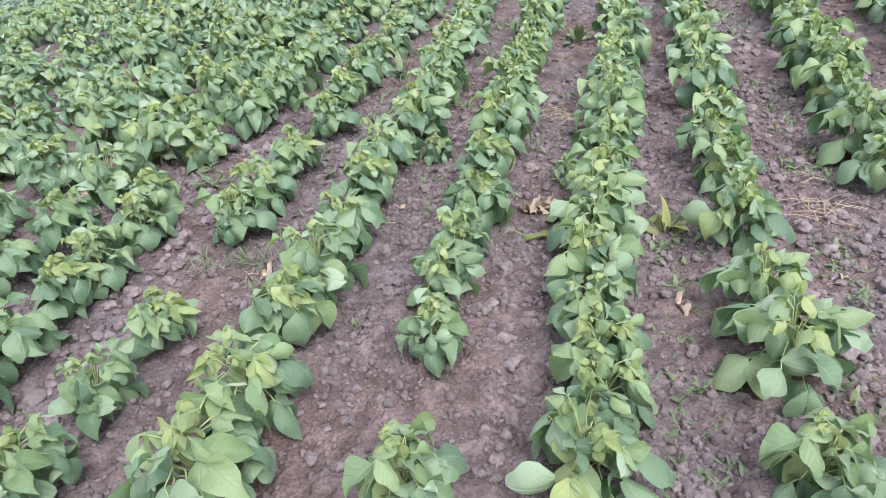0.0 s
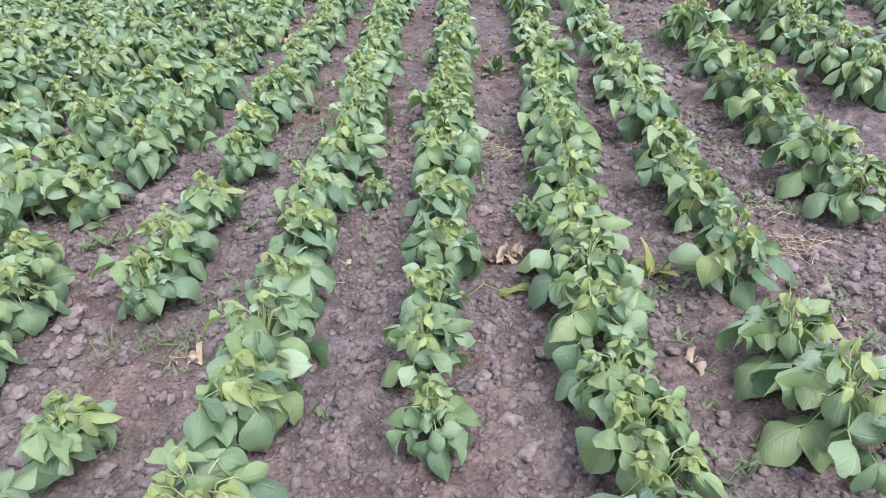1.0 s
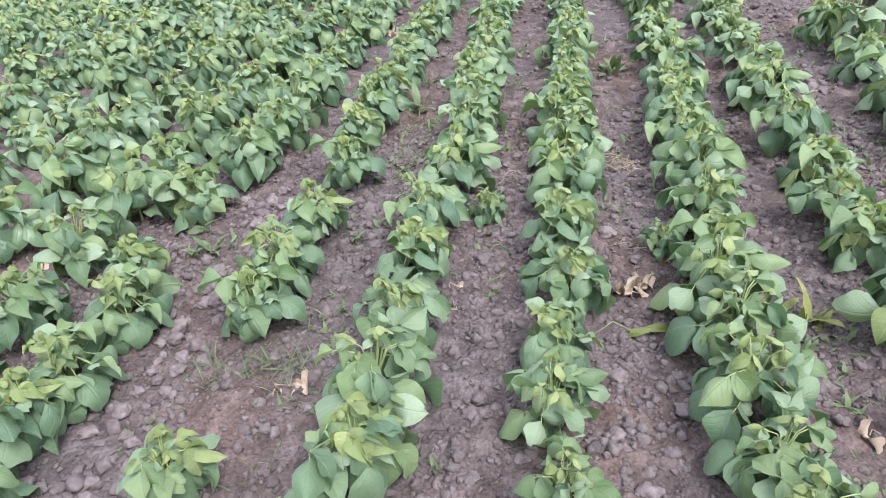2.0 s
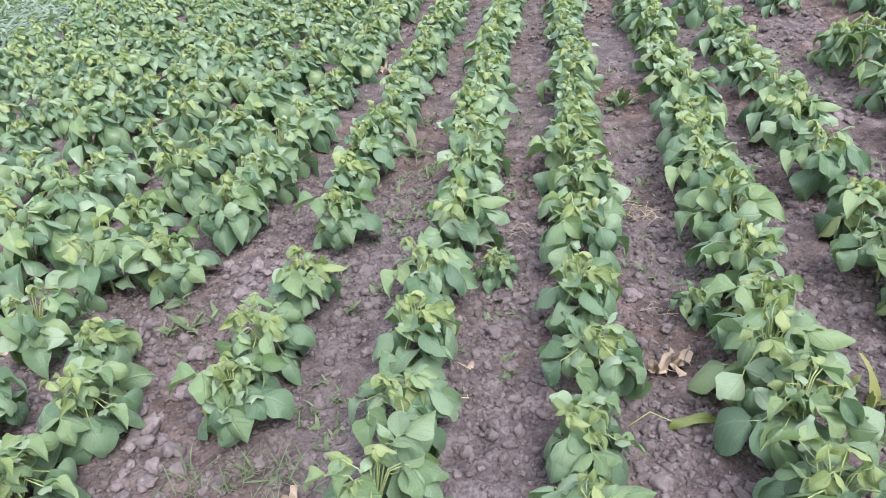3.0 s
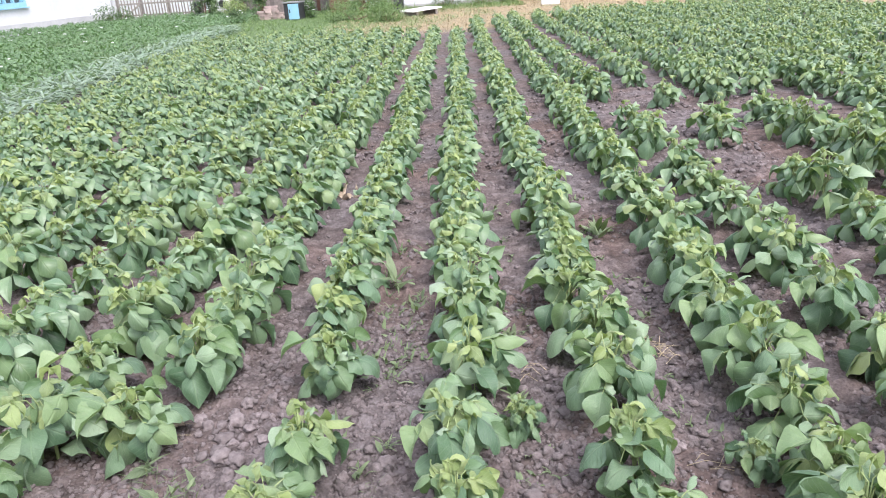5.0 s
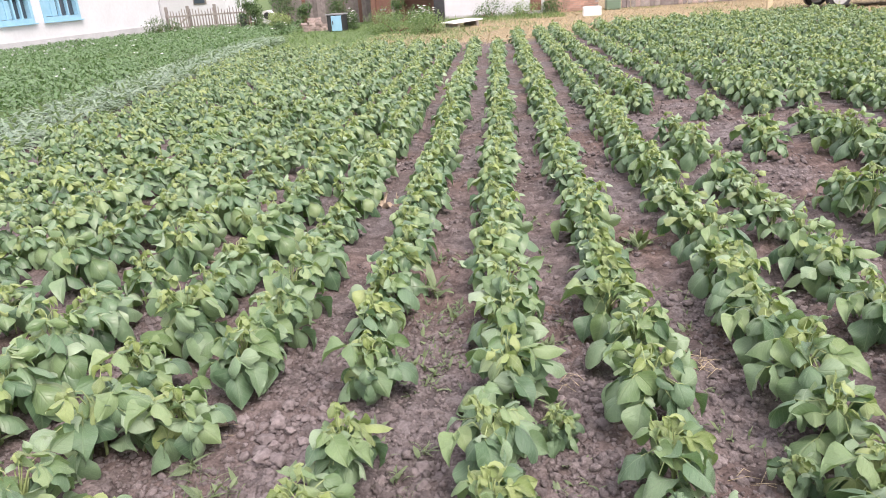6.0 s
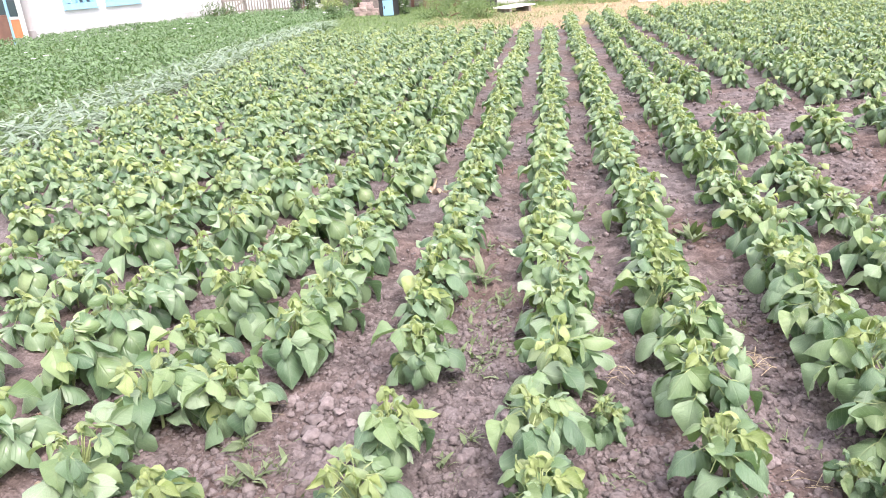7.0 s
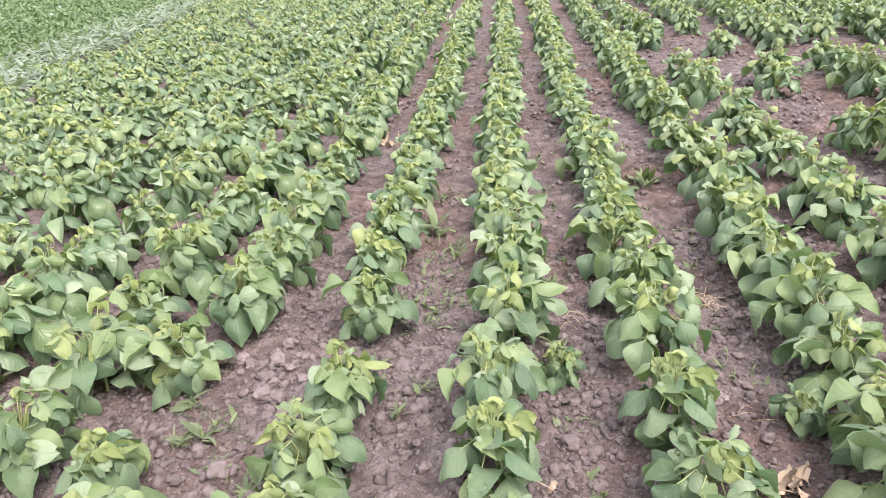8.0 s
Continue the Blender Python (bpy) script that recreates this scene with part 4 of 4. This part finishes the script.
cabinet = thing("blue_cabinet", "small blue metal cabinet standing in the grass", "cabinet", at=pose(-6.1, 24.0, 0, 0, 0, -14))
part("body", a_box((-0.26, 0, -0.03), (0.26, 0.4, 0.5), 0.01), DARK, cabinet)
d = part("door", a_box((-0.1, -0.03, 0.02), (0.25, -0.004, 0.48), 0.006), BLUE, cabinet)
part("handle", a_box((-0.06, -0.05, 0.22), (-0.03, -0.03, 0.32), 0.004), DARK, d)
part("top", a_box((-0.29, -0.04, 0.504), (0.29, 0.42, 0.54), 0.006), SLATE, cabinet)

pile = thing("brick_pile", "tumbled heap of old weathered bricks beside the cabinet", "bricks", at=pose(-7.0, 25.0, 0))
brick_body = None
for j in range(7):
    for i in range(4):
        for k in range(2):
            if abs(i - 1.5) * 2 + frng.uniform(0, 3) > 7.4 - j:
                continue
            m = pose((i - 1.5) * 0.2 + frng.uniform(-0.03, 0.03), k * 0.13 + frng.uniform(-0.02, 0.02), j * 0.071, frng.uniform(-3, 3), frng.uniform(-3, 3), frng.uniform(-25, 25))
            if brick_body is None:
                first_brick = part("brick", a_box((-0.115, -0.055, 0), (0.115, 0.055, 0.068), 0.006), RUBBLE, pile)
                first_brick.matrix_basis, brick_body = m, first_brick.data
            else:
                child("brick", brick_body, pile, m)

white_house = thing("white_building", "low white plastered building with a grey base", "building", at=pose(-2.8, 27.0, 0))
part("wall", a_box((0, 0, 0.12), (3.5, 5, 2.6), 0.01), WHITEWASH, white_house)
part("plinth", a_box((-0.03, -0.06, -0.3), (3.53, 4.9, 0.118), 0.01), PLINTH, white_house)
part("roof", a_box((-0.3, -0.3, 2.61), (3.8, 5.3, 2.75), 0.02), SLATE, white_house)
part("side_door", a_box((3.0, -0.03, 0.125), (3.38, -0.004, 1.9), 0.008), BROWN_WOOD, white_house)

brick_house = thing("brick_building", "red brick outbuilding wall beyond the dry grass", "building", at=pose(0.72, 27.2, 0))
part("wall", a_box((0, 0.02, -0.2), (1.85, 3.0, 2.5)), MORTAR, brick_house)
part("pillar", a_box((-0.12, -0.1, -0.2), (-0.004, 0.4, 2.6), 0.01), SLATE, brick_house)
part("roof", a_box((-0.2, -0.3, 2.51), (2.1, 3.2, 2.62), 0.02), SLATE, brick_house)
b0 = a_box((-0.118, -0.02, -0.032), (0.118, 0.03, 0.032), 0.004)
brick_mesh = part("brick", b0, BRICK, brick_house).data
for j in range(14):
    for i in range(8):
        xx = 0.13 + i * 0.246 - (0.12 if j % 2 else 0)
        if xx < 0.1 or xx > 1.76:
            continue
        m = Matrix.Translation((xx, 0.01, 0.0 + j * 0.075))
        child("brick", brick_mesh, brick_house, m)

paling = thing("paling_fence", "weathered grey-brown board fence beyond the dry grass", "fence", at=pose(3.4, 27.4, 0))
x = 0.0
while x < 9.0:
    w = frng.uniform(0.12, 0.18)
    part("board", a_box((x, -0.012, 0.02), (x + w, 0.014, frng.uniform(1.35, 1.55)), 0.004), (GREY_WOOD, GREY_WOOD, RUBBLE, DARK_WOOD)[frng.integers(4)], paling)
    x += w + frng.uniform(0.006, 0.03)
for x in (0.1, 2.3, 4.5, 6.7, 8.8):
    part("post", a_box((x, 0.066, -0.1), (x + 0.1, 0.16, 1.5), 0.008), GREY_WOOD, paling)
for z in (0.35, 1.15):
    part("rail", a_box((0, 0.017, z), (9.1, 0.063, z + 0.08), 0.005), GREY_WOOD, paling)

slab = thing("white_board", "white painted board lying across timber trestles", "board", at=pose(-1.95, 22.5, 0.01, 0, -3, 34))
part("board", a_box((-0.5, -0.3, 0.13), (0.5, 0.5, 0.165), 0.006), WHITE, slab)
for x in (-0.35, 0.3):
    part("trestle", a_box((x, -0.25, -0.03), (x + 0.08, 0.45, 0.128), 0.008), GREY_WOOD, slab)
part("block", a_box((-0.27, -0.15, -0.02), (0.27, 0.15, 0.27), 0.02), WHITE, thing("white_block", "white painted concrete block in dry grass", "block", at=pose(1.95, 24.0, 0)))
part("barrel", a_box((-0.25, -0.2, -0.02), (0.25, 0.2, 0.36), 0.06), BLADE, thing("teal_barrel", "faded green plastic drum by the brick wall", "drum", at=pose(3.0, 26.8, 0)))
part("stake", a_box((-0.06, -0.05, -0.1), (0.06, 0.05, 0.42), 0.01), STRAW, thing("wooden_stake", "short pale wooden stake at the field's edge", "stake", at=pose(5.85, 20.1, 0)))


def wheel(parent, x, y, z, r):
    bm = bmesh.new()
    bmesh.ops.create_cone(bm, cap_ends=True, segments=28, radius1=r, radius2=r, depth=0.2, matrix=pose(x, y, z, 90, 0, 0))
    bmesh.ops.bevel(bm, geom=[e for e in bm.edges if e.calc_face_angle(0) > 1], offset=0.03, segments=2, affect="EDGES")
    t = part("wheel", bm, DARK, parent)
    bm = bmesh.new()
    bmesh.ops.create_cone(bm, cap_ends=True, segments=28, radius1=r * 0.62, radius2=r * 0.66, depth=0.03, matrix=pose(x, y - 0.11, z, 90, 0, 0))
    part("rim", bm, RIM, t, "silver wheel rim")
    bm = bmesh.new()
    bmesh.ops.create_cone(bm, cap_ends=True, segments=16, radius1=r * 0.2, radius2=r * 0.24, depth=0.03, matrix=pose(x, y - 0.135, z, 90, 0, 0))
    part("hub", bm, SLATE, t)


RIM = plain("rim_metal", [(0.3, (0.45, 0.46, 0.48)), (0.7, (0.6, 0.61, 0.63))], 8, 0.35, 0.1, 0.001, 0.0, 0.7)
car = thing("parked_car", "dark parked car standing behind the bean field", "car", at=pose(6.6, 20.3, 0))
bm = bmesh.new()
side = [(0.0, 0.3), (0.0, 0.75), (0.7, 0.88), (1.2, 1.38), (2.7, 1.42), (3.4, 0.95), (4.1, 0.85), (4.15, 0.35), (3.75, 0.3), (3.65, 0.52), (3.35, 0.62), (3.05, 0.52), (2.95, 0.24), (1.42, 0.24), (1.33, 0.5), (1.03, 0.62), (0.73, 0.5), (0.65, 0.3)]
ring = [[bm.verts.new((x, y + (0.12 if z > 0.95 else 0) * (1 if y < 1 else -1), z)) for x, z in side] for y in (0.0, 1.6)]
bm.faces.new(ring[0]), bm.faces.new(ring[1][::-1])
for i in range(len(side)):
    j = (i + 1) % len(side)
    bm.faces.new((ring[0][i], ring[1][i], ring[1][j], ring[0][j]))
bmesh.ops.recalc_face_normals(bm, faces=bm.faces)
part("body", bm, DARK, car)
part("window", a_box((1.3, 0.1, 1.0), (2.6, 0.114, 1.3), 0.004), GLASS, car)
for x in (1.03, 3.35):
    for y in (0.1, 1.5):
        wheel(car, x, y, 0.3, 0.3)

# ---- bushes by the sheds ----
brng = np.random.default_rng(17)


def bush(name, x, y, w, hgt, mat, label, flowers=0, n=1300, leaf=0.065):
    ob = thing(name, label, "bush", at=pose(x, y, 0))
    h, f = Heap(), Heap()
    blobs = [(brng.uniform(-0.6, 0.6) * w / 2, brng.uniform(-0.3, 0.3) * w, brng.uniform(0.25, 0.8) * hgt, brng.uniform(0.18, 0.34) * w) for _ in range(9)]
    for i in range(n):
        bx, by, bz, br = blobs[brng.integers(9)]
        d = Vector(brng.normal(0, 1, 3)).normalized() * br * brng.uniform(0.6, 1.1)
        at = (bx + d.x, by + d.y, max(0.03, bz + d.z))
        m = aim(at, math.atan2(d.y, d.x) + brng.uniform(-0.6, 0.6), brng.uniform(-0.8, 0.7), brng.uniform(-0.6, 0.6), leaf * brng.uniform(0.6, 1.2))
        h.add(*placed(TINY[brng.integers(3)], m))
        if i < flowers:
            for k in range(4):
                f.add(*placed(SIMPLE[0], aim((at[0], at[1] - 0.03, at[2] + 0.03), k * 1.57, 0.3, 0, 0.05)))
    child("foliage", h.mesh("foliage", mat), ob)
    if flowers:
        child("flower", f.mesh("flower", WHITE), ob)
    s = Heap()
    for bx, by, bz, br in blobs[:5]:
        s.add(*tube([(0, 0, -0.05), (bx * 0.5, by * 0.5, bz * 0.6), (bx, by, bz)], 0.02, 0.008, 5))
    child("stem", s.mesh("stem", BROWN_WOOD), ob)


bush("bush", -8.5, 26.0, 0.9, 0.75, YOUNG, "yellow-green leafy garden bush before a board fence")
bush("bush", -7.6, 26.2, 0.6, 1.0, BUSH, "tall dark green bush before a board fence")
bush("flowering_bush", -5.75, 24.6, 0.65, 0.58, BUSH, "green garden bush with white blossom beside the cabinet", 40)
bush("flowering_bush", -3.45, 24.2, 0.95, 0.62, BUSH, "bluish-green leafy bush with white blossom by a gatepost", 70)
bush("bush", -4.4, 26.3, 0.7, 0.9, BUSH, "dark green bush beside the shed")
bush("bush", -9.9, 27.2, 0.8, 1.3, BUSH, "dark leafy bush over the end of the picket fence", 0, 2200)
bush("bush", -7.9, 24.4, 0.7, 0.4, BUSH, "low green bush in rough grass", 5)
bush("bush", -13.3, 27.4, 1.2, 0.55, BUSH, "low green bush at the house corner", 0, 1200)
bush("bush", -3.9, 21.8, 1.6, 0.4, GRASS, "low bright green bush at the grass edge", 0, 4500, 0.045)
bush("bush", -2.8, 20.8, 1.3, 0.35, GRASS, "low bright green bush at the grass edge", 0, 3500, 0.045)
bush("bush", 1.0, 26.6, 0.8, 0.4, BUSH, "low weeds at the foot of the brick wall", 0, 900)
bush("bush", -1.2, 26.4, 1.3, 0.38, BUSH, "low weeds along the white building's base", 0, 900)
bush("bush", 0.0, 26.3, 1.2, 0.34, GRASS, "low weeds along the white building's base", 0, 900)
bush("bush", -8.7, 27.6, 1.2, 1.5, BUSH, "tall dark shrub hanging over the board fence", 0, 1800)
bush("bush", -6.6, 27.4, 0.9, 1.3, BUSH, "tall dark shrub before the board fence", 0, 1300)
